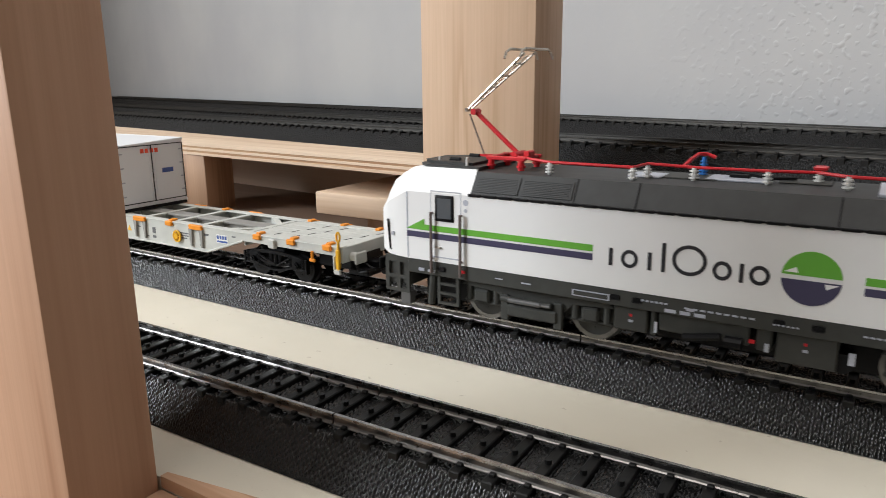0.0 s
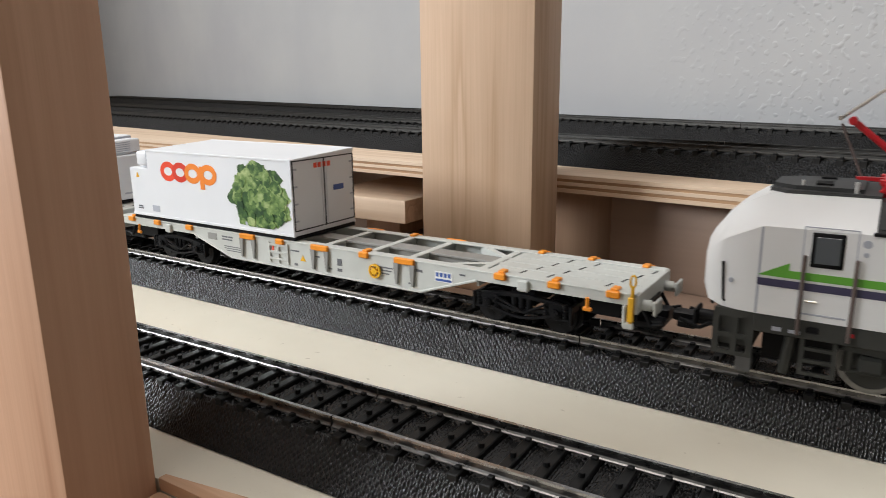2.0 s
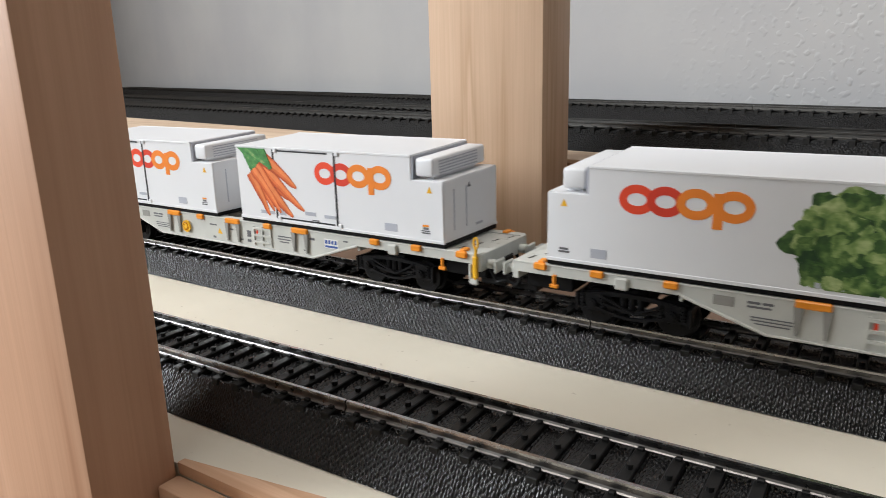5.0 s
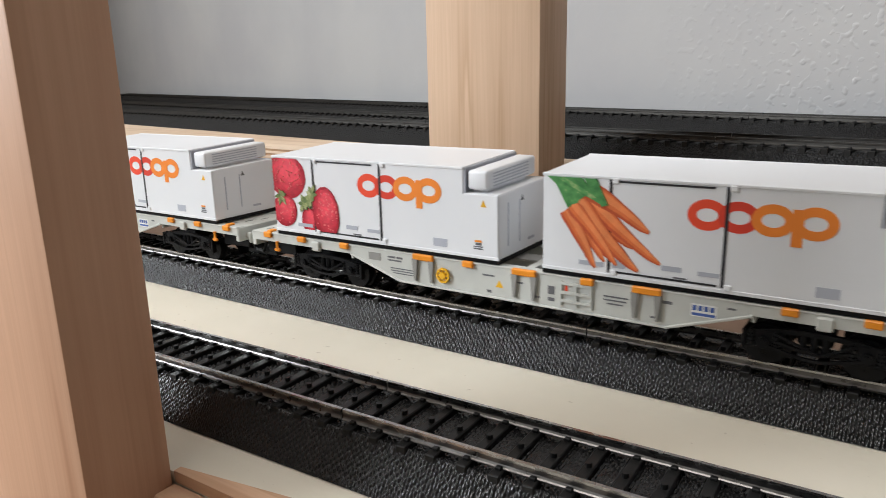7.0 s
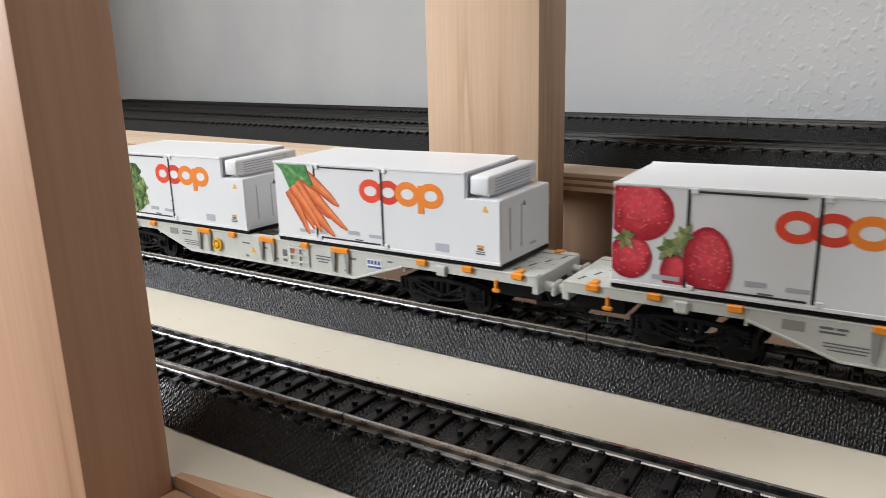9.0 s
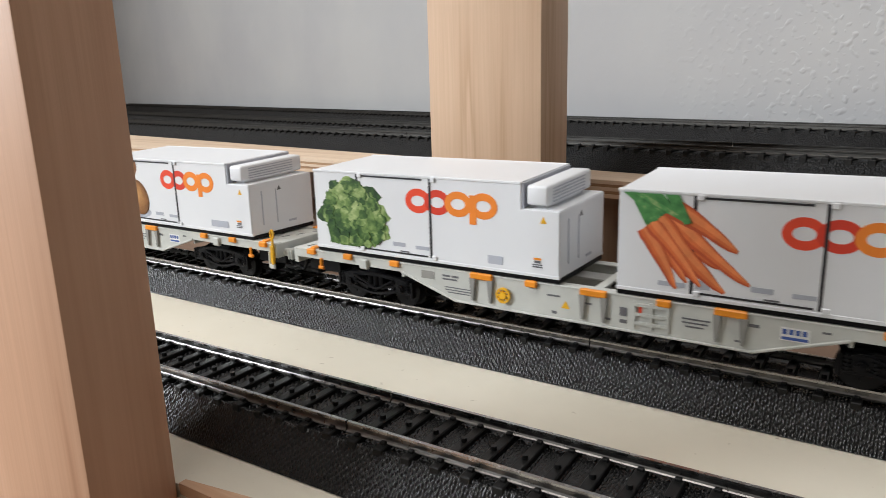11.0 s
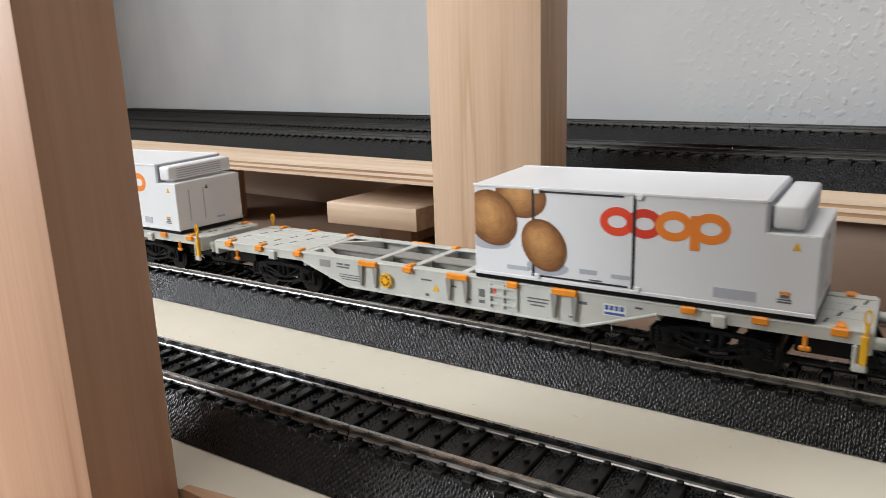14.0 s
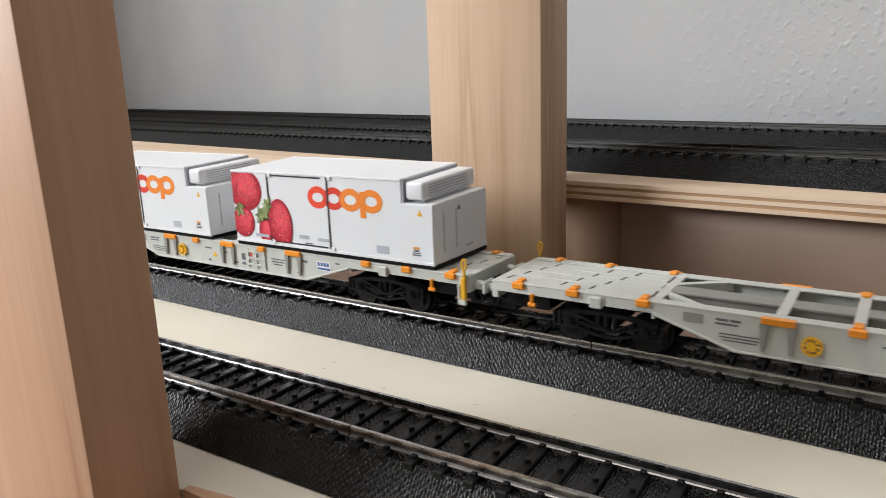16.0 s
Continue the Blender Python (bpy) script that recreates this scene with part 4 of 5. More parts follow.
def locomotive():
    t = thing("locomotive", "white electric locomotive with green and navy stripes and raised pantograph", "locomotive")
    bm = B()
    st = []
    nose = [(-110.6, 9.5, 37.5, 40.2, 42.2, 7.0), (-110.0, 12.6, 33.5, 41.5, 44.6, 9.6), (-108.4, 14.8, 30.2, 43.5, 47.6, 11.2), (-105.0, 16.4, 29.2, 46.2, 52.4, 12.0), (-101, 17.2, 29.0, 48.2, 55.2, 12.4),
            (-97, 17.6, 29.0, 50.2, 57.2, 12.8)]
    for x, w, zb, zs, zt, wt in nose:
        st.append(section(x, w, zb, zs, zt, wt))
    for x in (-74.6,):
        st.append(section(x, 17.6, 29.0, 50.4, 57.5, 13.0))
    part("cab", loft(bm, st), WHITE, t, "white rounded driver's cab")
    ob2 = B()
    loft(ob2, [[(-x, y, z) for x, y, z in s] for s in st])
    part("cab", ob2, WHITE, t, "white rounded driver's cab")
    bm = B()
    box(bm, -74.6, 74.6, -17.6, 17.6, 29.0, 50.4)
    part("side_body", bm, WHITE, t, "smooth white body side")
    bm = B()
    prism(bm, [(-17.4, 50.45), (17.4, 50.45), (13.3, ROOF), (-13.3, ROOF)], "x", -74.5, 74.5)
    part("roof", bm, LOCO_GREY, t, "dark grey roof with sloping shoulders")
    # dark grey cap over each cab, horns and aerials
    for d in (-1, 1):
        bm = B()
        pts = [(d * 74.5, -12.4), (d * 74.5, 12.4), (d * 93.5, 11.6), (d * 97.5, 8.0), (d * 97.5, -8.0), (d * 93.5, -11.6)]
        prism(bm, pts, "z", 56.2, 58.1)
        prism(bm, [(d * 78, -10), (d * 78, 10), (d * 92, 9.5), (d * 97, 6), (d * 97, -6), (d * 92, -9.5)], "z", 58.0, 59.0)
        part("cab_roof", bm, LOCO_GREY, t)
        bm = B()
        rod(bm, (d * 79.5, -10.5, 57.5), (d * 79.5, -10.5, 60.6), 0.45, 8)
        rod(bm, (d * 90.5, -8.5, 58), (d * 90.5, -8.5, 60.2), 0.4, 8)
        part("aerial", bm, CREAM, t)
        bm = B()
        rod(bm, (d * 88.0, -6, 59.2), (d * 84.5, -6, 59.2), 0.8, 10)
        rod(bm, (d * 88.0, 6, 59.2), (d * 84.5, 6, 59.2), 0.8, 10)
        part("horn", bm, BLACK, t)
        # end skirt with steps
        x0, x1 = sorted((d * 97.0, d * 106.2))
        for y0, y1 in ((-17.2, -16.4), (16.4, 17.2)):
            bm = B()
            box(bm, x0, x1, y0, y1, 27.0, 29.0)
            box(bm, x0, x1, y0, y1, 21.6, 22.8)
            box(bm, x0, x1, y0, y1, 17.2, 18.2)
            for xx in (d * 97.7, d * 101.3, d * 105.6):
                box(bm, xx - 0.7, xx + 0.7, y0, y1, 17.4, 28)
            part("step_frame", bm, SKIRT, t)
        bm = B()
        box(bm, x0, x1, -16.4, 16.4, 19.5, 29.0, 0.4)
        part("end_skirt", bm, SKIRT, t, "dark grey end skirt with steps")
        for s in (-1, 1):
            bm = B()
            rod(bm, (d * 106, s * 10.2, 24.2), (d * 111, s * 10.2, 24.2), 1.5, 14)
            box(bm, *sorted((d * 111, d * 112)), s * 10.2 - 3.3, s * 10.2 + 3.3, 22, 26.4, 0.4)
            part("buffer", bm, BLACK, t)
        bm = B()
        box(bm, *sorted((d * 105, d * 119.8)), -2.2, 2.2, 18.6, 21.2, 0.4)
        box(bm, *sorted((d * 113, d * 118)), -4.6, 4.6, 17.6, 19.6, 0.4)
        for y in (-5.5, 5.5):
            rod(bm, (d * 106, y, 22.5), (d * 112, y, 18.8), 0.6, 8)
            rod(bm, (d * 112, y, 18.8), (d * 117, y, 20.4), 0.6, 8)
        part("coupling", bm, BLACK, t)
        bm = B()
        prism(bm, [(d * 100.5, -17.0), (d * 97, -17.0), (d * 97, -14), (d * 101, -14)], "z", 13.5, 17.5)
        rod(bm, (d * 98.5, -14.5, 13.2), (d * 98.5, -14.5, 18), 1.1, 8)
        part("sandpipe", bm, DAMPER, t)
    bm = B()
    box(bm, -97.2, 97.2, -17.45, 17.45, 24.4, 29.0, 0.25)
    part("skirt", bm, SKIRT, t, "dark grey skirt along the body")
    for y in (SIDE - 0.06, -SIDE + 0.06):
        f = 0.24 if y < 0 else -0.24
        for x in (-84.5, -30.0, -24.0, 9.8, 18.0, 62.0, 86.0):
            part("skirt_opening", box(B(), x - 1.3, x + 1.3, *sorted((y, y + f)), 26.0, 27.6, 0.3), BLACK, t, "", False)
        bars(t, y, [(-42, -31.5, 25.5, 27.3)], LABEL, "label")
        bars(t, y - f * 0.3, [(-41.6, -31.9, 25.8, 27.0)], SKIRT, "label")
        bars(t, y, [*[(-23 + 1.2 * q, -22.2 + 1.2 * q, 26.9, 27.4) for q in range(6)], (-16.8, -14, 25.0, 25.9), (-13, -10.5, 25.0, 25.9), (-9.5, -6.8, 25.0, 25.9), (-11.5, -9.5, 26.2, 26.9), *[(-12 + 1.9 * q, -10.7 + 1.9 * q, 26.6, 27.05) for q in range(9)], *[(8.5 + 1.0 * q, 9.1 + 1.0 * q, 26.1, 26.5) for q in range(6)], *[(27 + 1.3 * q, 27.9 + 1.3 * q, 26.6, 27.0) for q in range(6)],
                    (-66, -63.5, 26.6, 26.9), (-57.5, -54.5, 26.4, 26.8), (-93, -91, 25.4, 26.4), (-89.5, -87, 25.4, 26.2)], LABEL)
        bars(t, y, [(-77.6, -76.2, 26.6, 27.5)], RED, "red_mark")
        # stripes, mark and word shapes
        for x0, x1, flip in ((-94.0, -36.6, 1), (26.0, 83.4, -1)):
            bm = B()
            pts = [(x0 + 3.0, 38.5), (x1, 38.5), (x1, 40.3), (x0 + 3.4, 40.3), (x0 + 3.4, 42.1), (x0 - 3.2, 38.6)]
            if flip < 0:
                pts = [(x0, 38.5), (x1, 38.5), (x1, 40.3), (x0, 40.3)]
            prism(bm, pts, "y", *sorted((y - 0.05, y + 0.05)))
            part("green_stripe", bm, GREEN, t, "bright green stripe", False)
            bm = B()
            box(bm, x0 - (3.2 if flip > 0 else 0), x1, *sorted((y - 0.05, y + 0.05)), 36.1, 37.9)
            part("navy_stripe", bm, NAVY, t, "dark navy stripe", False)
        bm = B()
        prism(bm, oval(15.4, 38.6, 6.25, 6.25, 26, 4, 176), "y", *sorted((y - 0.05, y + 0.05)))
        part("disc_half", bm, GREEN, t, "", False)
        bm = B()
        prism(bm, oval(15.4, 38.4, 6.25, 6.25, 26, 184, 356), "y", *sorted((y - 0.05, y + 0.05)))
        part("disc_half", bm, NAVY, t, "", False)
        bm = B()
        prism(bm, [(9.6, 39.6), (12.6, 39.6), (12.2, 40.9)], "y", *sorted((y - 0.08, y + 0.05)))
        prism(bm, [(21.2, 37.6), (18.2, 37.6), (18.6, 36.3)], "y", *sorted((y - 0.08, y + 0.05)))
        part("disc_arrow", bm, WHITE, t, "", False)
        w = 0.5
        a, b = sorted((y - 0.05, y + 0.05))
        for kind_, x, rx, h in (("bar", -31.6, 0, 4.7), ("ring", -26.6, 2.25, 2.4), ("bar", -21.4, 0, 4.7), ("bar", -17.9, 0, 7.6), ("ring", -11.6, 4.2, 3.9), ("ring", -3.8, 2.25, 2.4), ("bar", 0.6, 0, 4.7), ("ring", 4.6, 2.3, 2.4)):
            bm = B()
            if kind_ == "bar":
                box(bm, x - w, x + w, a, b, 35.4, 35.4 + h)
            else:
                ring(bm, x, 35.3 + h, rx, h, 0.92, a, b, 30)
            part("word_shape", bm, DARKLINE, t, "", False)
    # near-side door, window, rails, panel lines
    for s in (-1, 1):
        y = s * 17.6
        for d in (-1, 1):
            bm = B()
            for x in (-88.2, -77.6):
                box(bm, d * x - 0.12, d * x + 0.12, y - 0.06, y + 0.06, 29.6, 51.0)
            box(bm, *sorted((d * -88.2, d * -77.6)), y - 0.06, y + 0.06, 50.8, 51.05)
            box(bm, *sorted((d * -87.6, d * -78.4)), y - 0.12, y + 0.12, 30.4, 30.8)
            box(bm, d * -97.2, d * -96.7, y - 0.06, y + 0.06, 29.2, 50.0) if d > 0 else box(bm, 96.7, 97.2, y - 0.06, y + 0.06, 29.2, 50.0)
            part("door_seam", bm, LABEL, t, "", False)
            bm = B()
            x0, x1 = sorted((d * -86.6, d * -80.0))
            box(bm, x0, x1, y - 0.3, y + 0.3, 41.8, 49.8, 0.25, 2)
            wf = part("window_frame", bm, BLACK, t, "black rubber window frame")
            bm = B()
            box(bm, x0 + 0.7, x1 - 0.7, y - 0.36, y + 0.36, 42.6, 49.0, 0.2)
            part("pane", bm, GLASS, wf)
            for x in (-87.6, -77.3):
                bm = B()
                rod(bm, (d * x, y + s * 1.1, 25.6), (d * x, y + s * 1.1, 44.6), 0.45, 8)
                for z in (26, 30, 44.2):
                    rod(bm, (d * x, y, z), (d * x, y + s * 1.1, z), 0.35, 6)
                part("handrail", bm, BRONZE, t, "brown metal handrail")
            bm = B()
            rod(bm, (d * -104.6, s * 16.6, 31.0), (d * -105.2, s * 16.8, 40.5), 0.3, 6)
            rod(bm, (d * -104.6, s * 16.6, 31.0), (d * -103.8, s * 16.2, 30.4), 0.3, 6)
            part("handrail", bm, BLACK, t)
            bm = B()
            rod(bm, (d * -75.9, y, 48.2), (d * -75.9, y + s * 0.12, 48.2), 0.9, 12)
            part("socket", bm, LABEL, t)
            bm = B()
            rod(bm, (d * -75.9, y, 45.8), (d * -75.9, y + s * 0.12, 45.8), 0.55, 12)
            part("socket", bm, LABEL, t)
            bm = B()
            rod(bm, (d * -103.0, s * 16.8, 36.2), (d * -103.0, s * 17.4, 36.2), 0.6, 8)
            part("socket", bm, LABEL, t)
            bm = B()
            box(bm, d * -85.6 - 1.2, d * -85.6 + 1.2, *sorted((y, y + s * 0.6)), 33.4, 33.9, 0.1)
            part("door_handle", bm, SILVER, t)
    # shoulder grilles, joints and the ribbed rain gutter
    for s in (-1, 1):
        nrm = Vector((0, s * 6.55, 4.1)).normalized()

        def on(q, lift):
            p = Vector((0, s * 17.4, 50.45)).lerp(Vector((0, s * 13.3, ROOF)), q) + nrm * lift
            return (p.y, p.z)
        for x0, x1 in ((-73.8, -59.6), (-58.8, -43.6), (43.6, 58.8), (59.6, 73.8)):
            bm = B()
            prism(bm, [on(0.16, 0), on(0.16, 0.3), on(0.86, 0.3), on(0.86, 0)], "x", x0, x1)
            g = part("grille_frame", bm, LOCO_GREY, t, "", False)
            bm = B()
            for k in range(9):
                q = 0.22 + k * 0.065
                prism(bm, [on(q, 0.28), on(q, 0.42), on(q + 0.035, 0.42), on(q + 0.035, 0.28)], "x", x0 + 0.7, x1 - 0.7)
            part("grille_slat", bm, LOCO_GREY, g, "", False)
        bm = B()
        for x in (-26.0, 19.5, 42.5, -42.8):
            prism(bm, [on(0, -0.1), on(0, 0.12), on(1, 0.12), on(1, -0.1)], "x", x - 0.18, x + 0.18)
        part("panel_joint", bm, BLACK, t, "", False)
        gut = part("gutter", box(B(), -74.4, 74.4, *sorted((s * 17.0, s * 17.75)), 50.3, 50.8), BLACK, t)
        rib = mesh_of("gutter_rib", box(B(), -2.1, 2.1, -0.4, 0.4, 50.15, 50.95, 0.15), BLACK)
        for k in range(30):
            part("gutter_rib", rib, None, gut).location = ((-73 + k * 5) * TS[0] * MM, s * 17.6 * MM, 0)
    # roof boxes and cables
    for x0, x1, y0, y1, h, m in ((-33, -24, -3, 6, 0.5, LABEL), (-30, -10, -1, 9, 0.35, SKIRT), (-13, 2, 0, 9, 0.6, LABEL), (-8, -3, 4, 8, 1.6, BLACK), (4, 16, 3, 10, 0.5, SKIRT), (26, 60, -10, 10, 0.9, LABEL), (64, 70, -4, 4, 2, SKIRT)):
        part("roof_box", box(B(), x0, x1, y0, y1, ROOF - 0.05, ROOF + h, 0.2), m, t)
    bm = B()
    pts = [(-14, 7, 60.6), (-11, 6.5, 60.2), (-8, 6, 58.8), (-3, 5, 58.6), (2, 4, 58.0), (8, 5, 58.2)]
    for p, q in zip(pts, pts[1:]):
        rod(bm, p, q, 0.5, 6)
    part("roof_cable", bm, BLACK, t)
    # insulators
    for x, y, mat in ((-53.6, -8.5, CREAM), (-29.6, -9.0, CREAM), (-27.4, -3.2, CREAM), (-15.6, -2.0, CREAM), (-15.4, 8.0, BLUE), (2.0, -1.0, CREAM), (12.6, 7.5, CREAM), (19.6, -2.0, CREAM), (45.0, -3.0, CREAM)):
        bm = B()
        hgt = 5.2 if mat is BLUE else 3.3
        rod(bm, (x, y, ROOF - 0.2), (x, y, ROOF + hgt), 0.6, 10)
        n = 5 if mat is BLUE else 3
        for k in range(n):
            z = ROOF + 0.5 + k * hgt * 0.8 / n
            rod(bm, (x, y, z), (x, y, z + 0.35), 1.25 - 0.08 * k, 12)
        part("insulator", bm, mat, t, "ribbed insulator")
    bm = B()
    z = ROOF + 3.4
    pts = [(-66, -3.5, z + 0.4), (-53.6, -8.5, z), (-29.6, -9.0, z), (-27.4, -3.2, z + 0.5), (-15.6, -2.0, z), (2.0, -1.0, z), (12.6, 1.5, z), (19.6, -2.0, z - 0.2), (45.0, -3.0, z - 0.2), (66, 0, z)]
    for p, q in zip(pts, pts[1:]):
        rod(bm, p, q, 0.42, 7)
    arch = [(-18.4, -2, z), (-17.6, 2, z + 1.5), (-16.4, 6, z + 2.8), (-14.6, 8, z + 2.6), (-12.5, 8, z + 1.8)]
    for p, q in zip(arch, arch[1:]):
        rod(bm, p, q, 0.5, 7)
    box(bm, 11.4, 14.6, 6, 9, z - 0.2, z + 1.0, 0.3)
    part("busbar", bm, RED, t, "red roof busbar")
    pantograph(t)
    # underframe and bogies
    for d in (-1, 1):
        cx = d * 55.0
        bm = B()
        for s in (-1, 1):
            y0, y1 = sorted((s * 12.2, s * 14.4))
            prism(bm, [(cx - 24, 22.4), (cx - 12, 21.6), (cx - 8, 17.5), (cx + 8, 17.5), (cx + 12, 21.6), (cx + 24, 22.4), (cx + 22, 24.2), (cx - 22, 24.2)], "y", y0, y1)
            for q in (-17.2, 17.2):
                rod(bm, (cx + q, s * 10, 19.3), (cx + q, s * 13.4, 19.3), 1.7, 14)
                rod(bm, (cx + q + 2.6, s * 12.2, 18.6), (cx + q + 2.6, s * 12.2, 23.4), 1.0, 10)
            box(bm, cx - 8, cx + 8, *sorted((s * 14.2, s * 16.0)), 15.2, 19.0, 0.6)
            for q in (-17.2, 17.2):
                box(bm, cx + q - 2.6, cx + q + 2.6, *sorted((s * 12.0, s * 14.8)), 17.4, 21.6, 0.7)
                rod(bm, (cx + q - 4.6, s * 13.2, 17.6), (cx + q - 4.6, s * 13.2, 23.4), 1.1, 10)
                rod(bm, (cx + q + 4.6, s * 13.2, 17.6), (cx + q + 4.6, s * 13.2, 23.4), 1.1, 10)
                box(bm, cx + q - 6.2, cx + q + 6.2, *sorted((s * 12.4, s * 13.8)), 16.9, 17.9, 0.3)
            rod(bm, (cx - 10, s * 15.6, 20.4), (cx + 6, s * 15.6, 20.4), 0.9, 10)
            for e in (-9, 8):
                box(bm, cx + e - 1.3, cx + e + 1.3, *sorted((s * 13, s * 15.4)), 13.6, 21.5, 0.3)
        box(bm, cx - 20, cx + 20, -12, 12, 18, 24)
        part("bogie", bm, SKIRT, t, "dark grey motor bogie with springs")
        for s in (-1, 1):
            bm = B()
            y0, y1 = sorted((s * 15.4, s * 16.4))
            xs = d * 83.0
            for q in (-3.4, 3.4):
                box(bm, xs + q - 0.5, xs + q + 0.5, y0, y1, 15.2, 24.5)
            for z in (15.2, 18.4, 21.4):
                box(bm, xs - 3.9, xs + 3.9, y0, y1, z, z + 0.8)
            part("step_frame", bm, SKIRT, t)
            part("sandbox", rod(B(), (xs + d * 7, s * 15, 14.5), (xs + d * 6, s * 15, 24), 1.3, 8), SKIRT, t)
        for s in (-1, 1):
            bm = B()
            rod(bm, (cx - 7, s * 16.5, 20.4), (cx + 3, s * 16.5, 20.4), 0.75, 10)
            rod(bm, (cx + 3, s * 16.5, 20.4), (cx + 6, s * 16.5, 20.4), 0.4, 8)
            part("damper", bm, DAMPER, t, "grey yaw damper")
        wheelset(t, cx - 17.2, 7.4)
        wheelset(t, cx + 17.2, 7.4)
    bm = B()
    box(bm, -96, 96, -8.5, 8.5, 15.0, 24.6)
    for x0, x1, z0 in ((-30.5, -21.5, 17.6), (-18.5, 3.5, 19.2), (9.5, 22.5, 16.6), (5, 8.5, 18.6), (-20.6, -19.2, 17.4)):
        part("equipment_box", box(B(), x0, x1, -16.2, 16.2, z0, 24.6, 0.4), SKIRT, t, "dark grey underfloor equipment box")
    rod(bm, (23.4, -15, 18.6), (23.4, 15, 18.6), 2.4, 14)
    rod(bm, (-12, -16.8, 18.8), (-3, -16.8, 20.6), 1.0, 8)
    rod(bm, (-2, -16.6, 19.6), (2, -16.6, 19.6), 1.6, 10)
    part("underframe", bm, BLACK, t, "black underframe with air tanks")
    bars(t, -16.35, [(-26.2, -25.5, 21.8, 22.5), (15.4, 16.1, 21.8, 22.5), (3.4, 4.8, 20.2, 21.2)], RED, "red_mark")
    bars(t, -16.35, [(-19.6, -18.8, 18.5, 21.5), (7, 8, 18.6, 20.8), (24.6, 26, 19.0, 22.0), (-26.4, -25.2, 20.2, 20.9), (15.2, 16.4, 20.2, 20.9)], LABEL, "label")
    return t


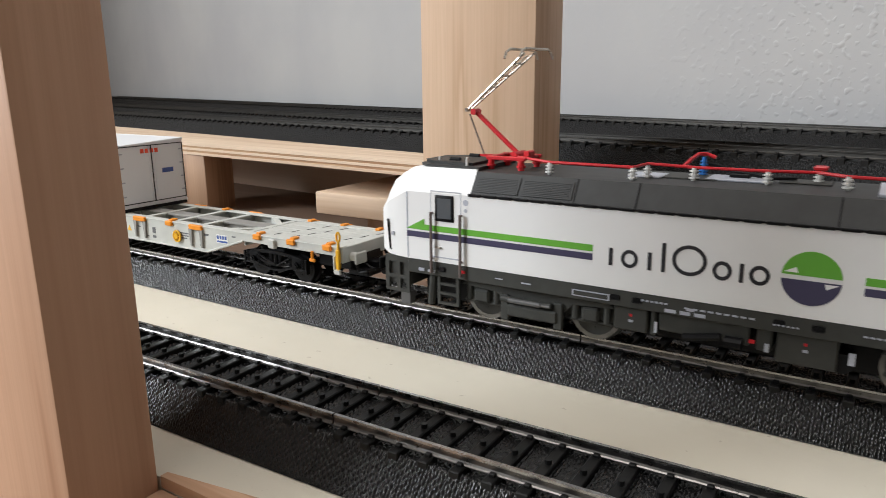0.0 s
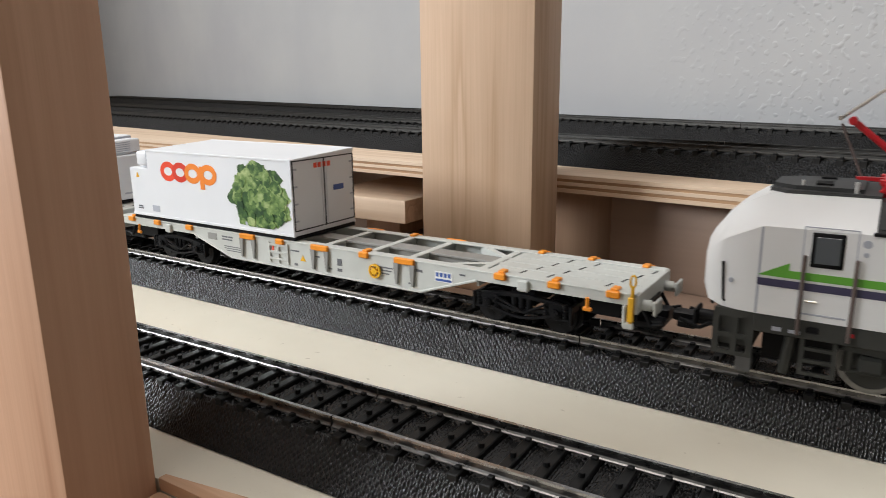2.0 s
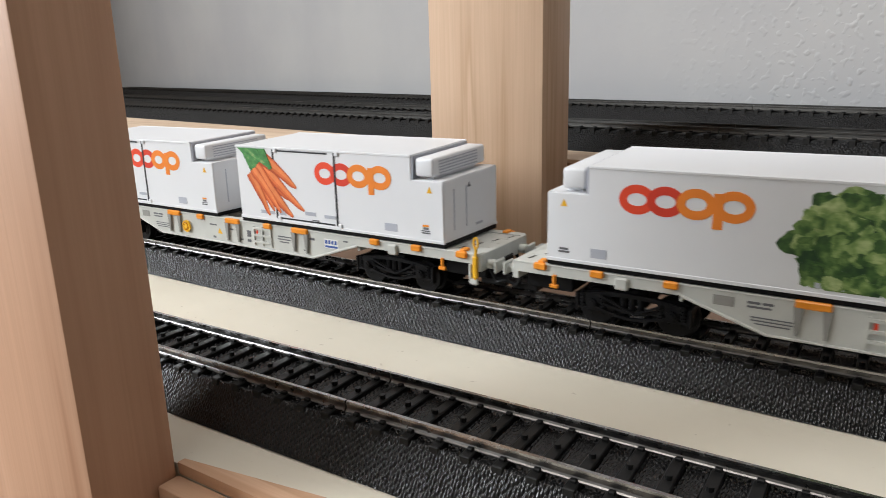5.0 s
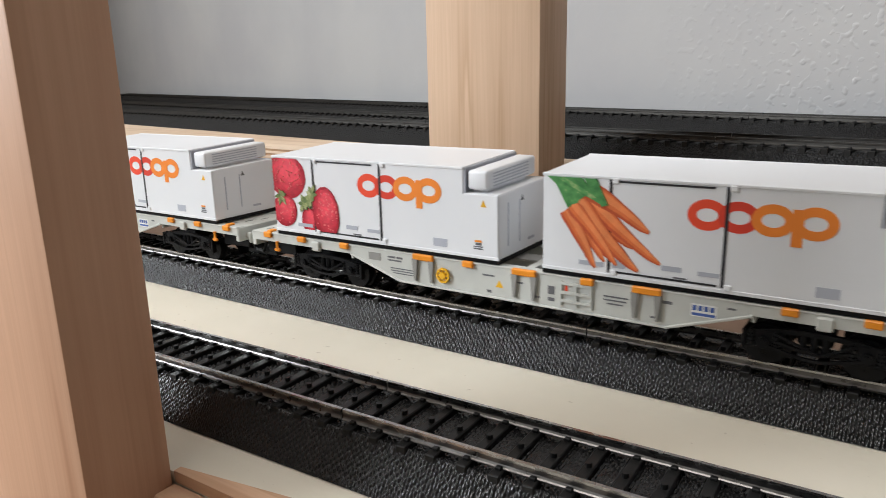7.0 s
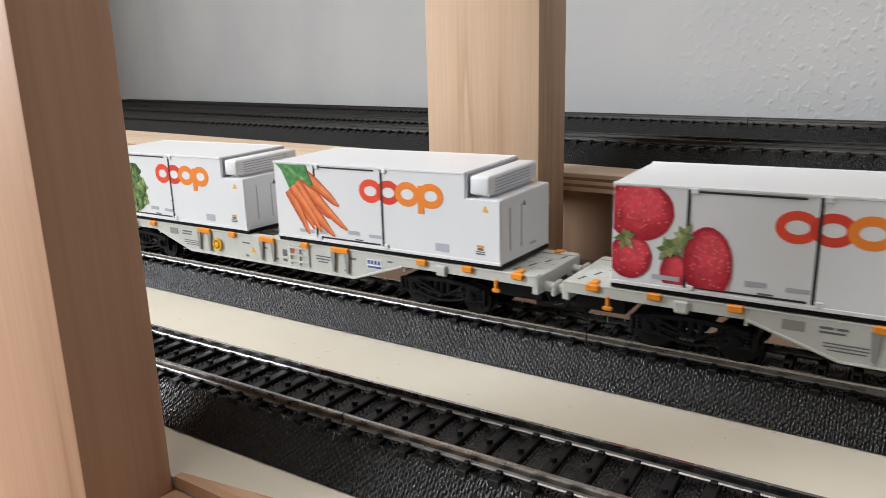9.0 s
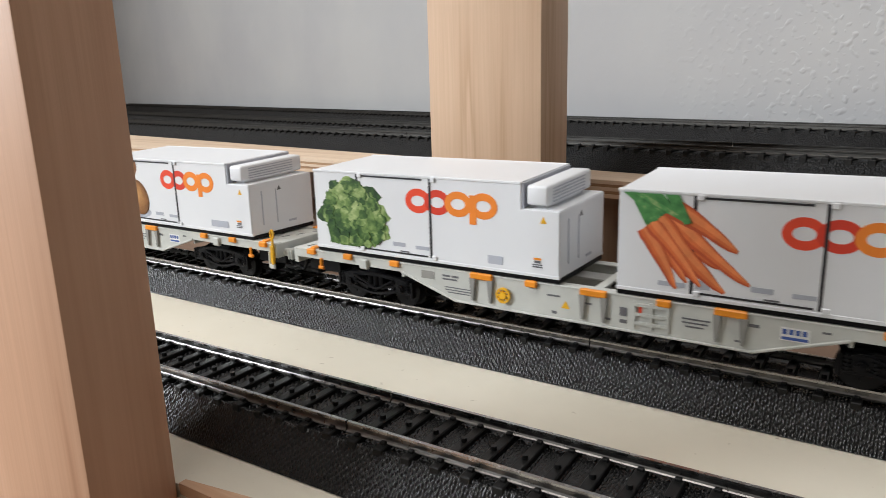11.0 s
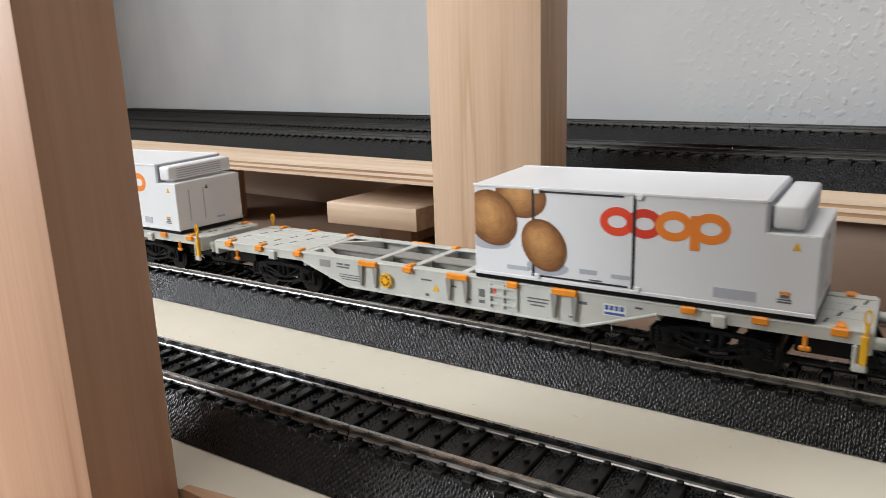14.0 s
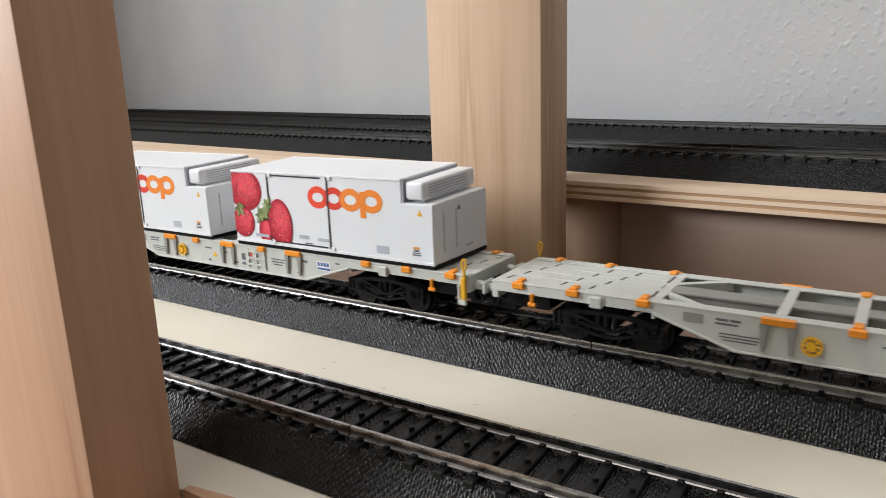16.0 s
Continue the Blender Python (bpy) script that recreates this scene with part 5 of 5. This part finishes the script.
def pantograph(t):
    bm = B()
    bz = ROOF + 3.0
    cx = -69.0
    for dx in (-5, 5):
        for y in (-5.5, 5.5):
            rod(bm, (cx + dx, y, ROOF - 0.2), (cx + dx, y, bz), 0.95, 10)
            rod(bm, (cx + dx, y, ROOF + 1.0), (cx + dx, y, ROOF + 1.5), 1.4, 10)
    for y in (-5.5, 5.5):
        box(bm, cx - 6.5, cx + 6.5, y - 0.7, y + 0.7, bz - 0.2, bz + 1.0, 0.25)
    for dx in (-5, 1.5, 5):
        box(bm, cx + dx - 0.8, cx + dx + 0.8, -6, 6, bz, bz + 1.0, 0.25)
    prism(bm, [(cx - 11.5, bz + 0.1), (cx - 5, bz - 0.3), (cx - 5, bz + 0.8), (cx - 11.5, bz + 0.7)], "y", -0.8, 0.8)
    rod(bm, (cx + 1.5, -3.5, bz + 1.2), (cx + 1.5, 3.5, bz + 1.2), 1.0, 10)
    box(bm, cx + 4, cx + 6, -2, 2, bz + 0.6, bz + 2.4, 0.3)
    b = part("pantograph_base", bm, RED, t, "red pantograph base frame")
    knee = (-84.0, 0, 74.2)
    bm = B()
    rod(bm, (cx + 1.5, 0, bz + 1.2), (knee[0] + 1.6, 0, knee[2] - 0.6), 0.75, 10)
    rod(bm, (knee[0] + 1.6, -1.8, knee[2] - 0.6), (knee[0] + 1.6, 1.8, knee[2] - 0.6), 0.95, 10)
    part("lower_arm", bm, RED, t, "red lower pantograph arm")
    bm = B()
    rod(bm, (cx - 10.5, 0, bz + 0.8), (knee[0] - 0.6, 0, knee[2] - 1.4), 0.28, 6)
    part("control_rod", bm, BRONZE, t)
    head = (-64.6, 0, 91.0)
    bm = B()
    for s in (-1, 1):
        rod(bm, (knee[0] - 1, s * 1.1, knee[2] - 0.2), (head[0], s * 3.4, head[2] - 0.4), 0.36, 7)
    for q in (0.2, 0.4, 0.6, 0.8):
        x, z, w = knee[0] + (head[0] - knee[0]) * q, knee[2] + (head[2] - knee[2]) * q, 1.1 + 2.3 * q
        rod(bm, (x, -w, z), (x, w, z), 0.26, 6)
    rod(bm, (knee[0], 0, knee[2] + 0.9), (head[0] - 0.6, 0, head[2] - 1.0), 0.25, 6)
    rod(bm, (knee[0] - 1, -1.6, knee[2]), (knee[0] - 1, 1.6, knee[2]), 0.6, 8)
    part("upper_arm", bm, SILVER, t, "bright metal upper pantograph arm")
    bm = B()
    for dx in (-2.4, 2.4):
        rod(bm, (head[0] + dx, -7.5, head[2] + 0.6), (head[0] + dx, 7.5, head[2] + 0.6), 0.42, 7)
        for s in (-1, 1):
            rod(bm, (head[0] + dx, s * 7.5, head[2] + 0.6), (head[0] + dx, s * 9.8, head[2] - 0.2), 0.36, 7)
            rod(bm, (head[0] + dx, s * 9.8, head[2] - 0.2), (head[0] + dx, s * 11.0, head[2] - 2.0), 0.36, 7)
    for y in (-4, 0, 4):
        rod(bm, (head[0] - 2.4, y, head[2] + 0.5), (head[0] + 2.4, y, head[2] + 0.5), 0.3, 6)
    part("collector_head", bm, SILVER, t, "bright metal collector head")


# ---- the train: things and their places along the track at the start (mm, in the train's own line) ----
TS = (1.0234, 1.0, 13.5, 1.02)
TRAIN = [(locomotive(), 136.8)]
TS = (1.028, 1.058, 13.3, 1.042)
WAGON_TEXT = "light grey container wagon with orange pads"
for turned, lever, far, u, words in ((True, True, False, -107.5, ", half empty"), (False, True, False, -350.1, " under two containers"), (False, False, True, -589.2, " under two containers"),
                                     (False, True, True, -830.0, ", half empty, with yellow levers"), (False, True, False, -1069.8, " under two containers")):
    TRAIN.append((wagon(turned, lever, far, WAGON_TEXT + words), u))
for u, pic, words, turned in ((-164.5, "lettuce", "with lettuce print and closed end doors", True), (-404.0, "strawberry", "with strawberry print", False), (-294.8, "carrot", "with carrot print", False),
                              (-644.9, "lettuce", "with lettuce print", False), (-533.2, "carrot", "with carrot print", False), (-773.8, "potato", "with potato print", False),
                              (-1014.0, "strawberry", "with strawberry print", False), (-1124.5, "", "with red and orange mark", False)):
    TRAIN.append((container(pic, words, turned), u))
TS = None


SLOW = [(0, 30.8), (0.5, 22.7), (1, 15.0), (1.5, 9.9), (2, 4.8), (2.5, 0.6), (3, 0.0), (16, 0.0)]


def run(tm):
    """How far the train has come, in mm, at a time in seconds."""
    return 65.0 * tm + float(np.interp(tm, [a for a, _ in SLOW], [b for _, b in SLOW]))


def motions():
    steps = [k * 0.5 for k in range(33)]
    fine_steps = [k * 0.1 for k in range(161)]
    for ob, u in TRAIN:
        walk(ob, [(tm, Matrix.Translation(((u + run(tm)) * MM, 0, 0))) for tm in steps])
        for w in ob.children:
            if "radius" in w:
                r, at = w["radius"], w.location.copy()
                walk(w, [(tm, Matrix.Translation(at) @ Matrix.Rotation(run(tm) / r, 4, "Y")) for tm in fine_steps])


motions()
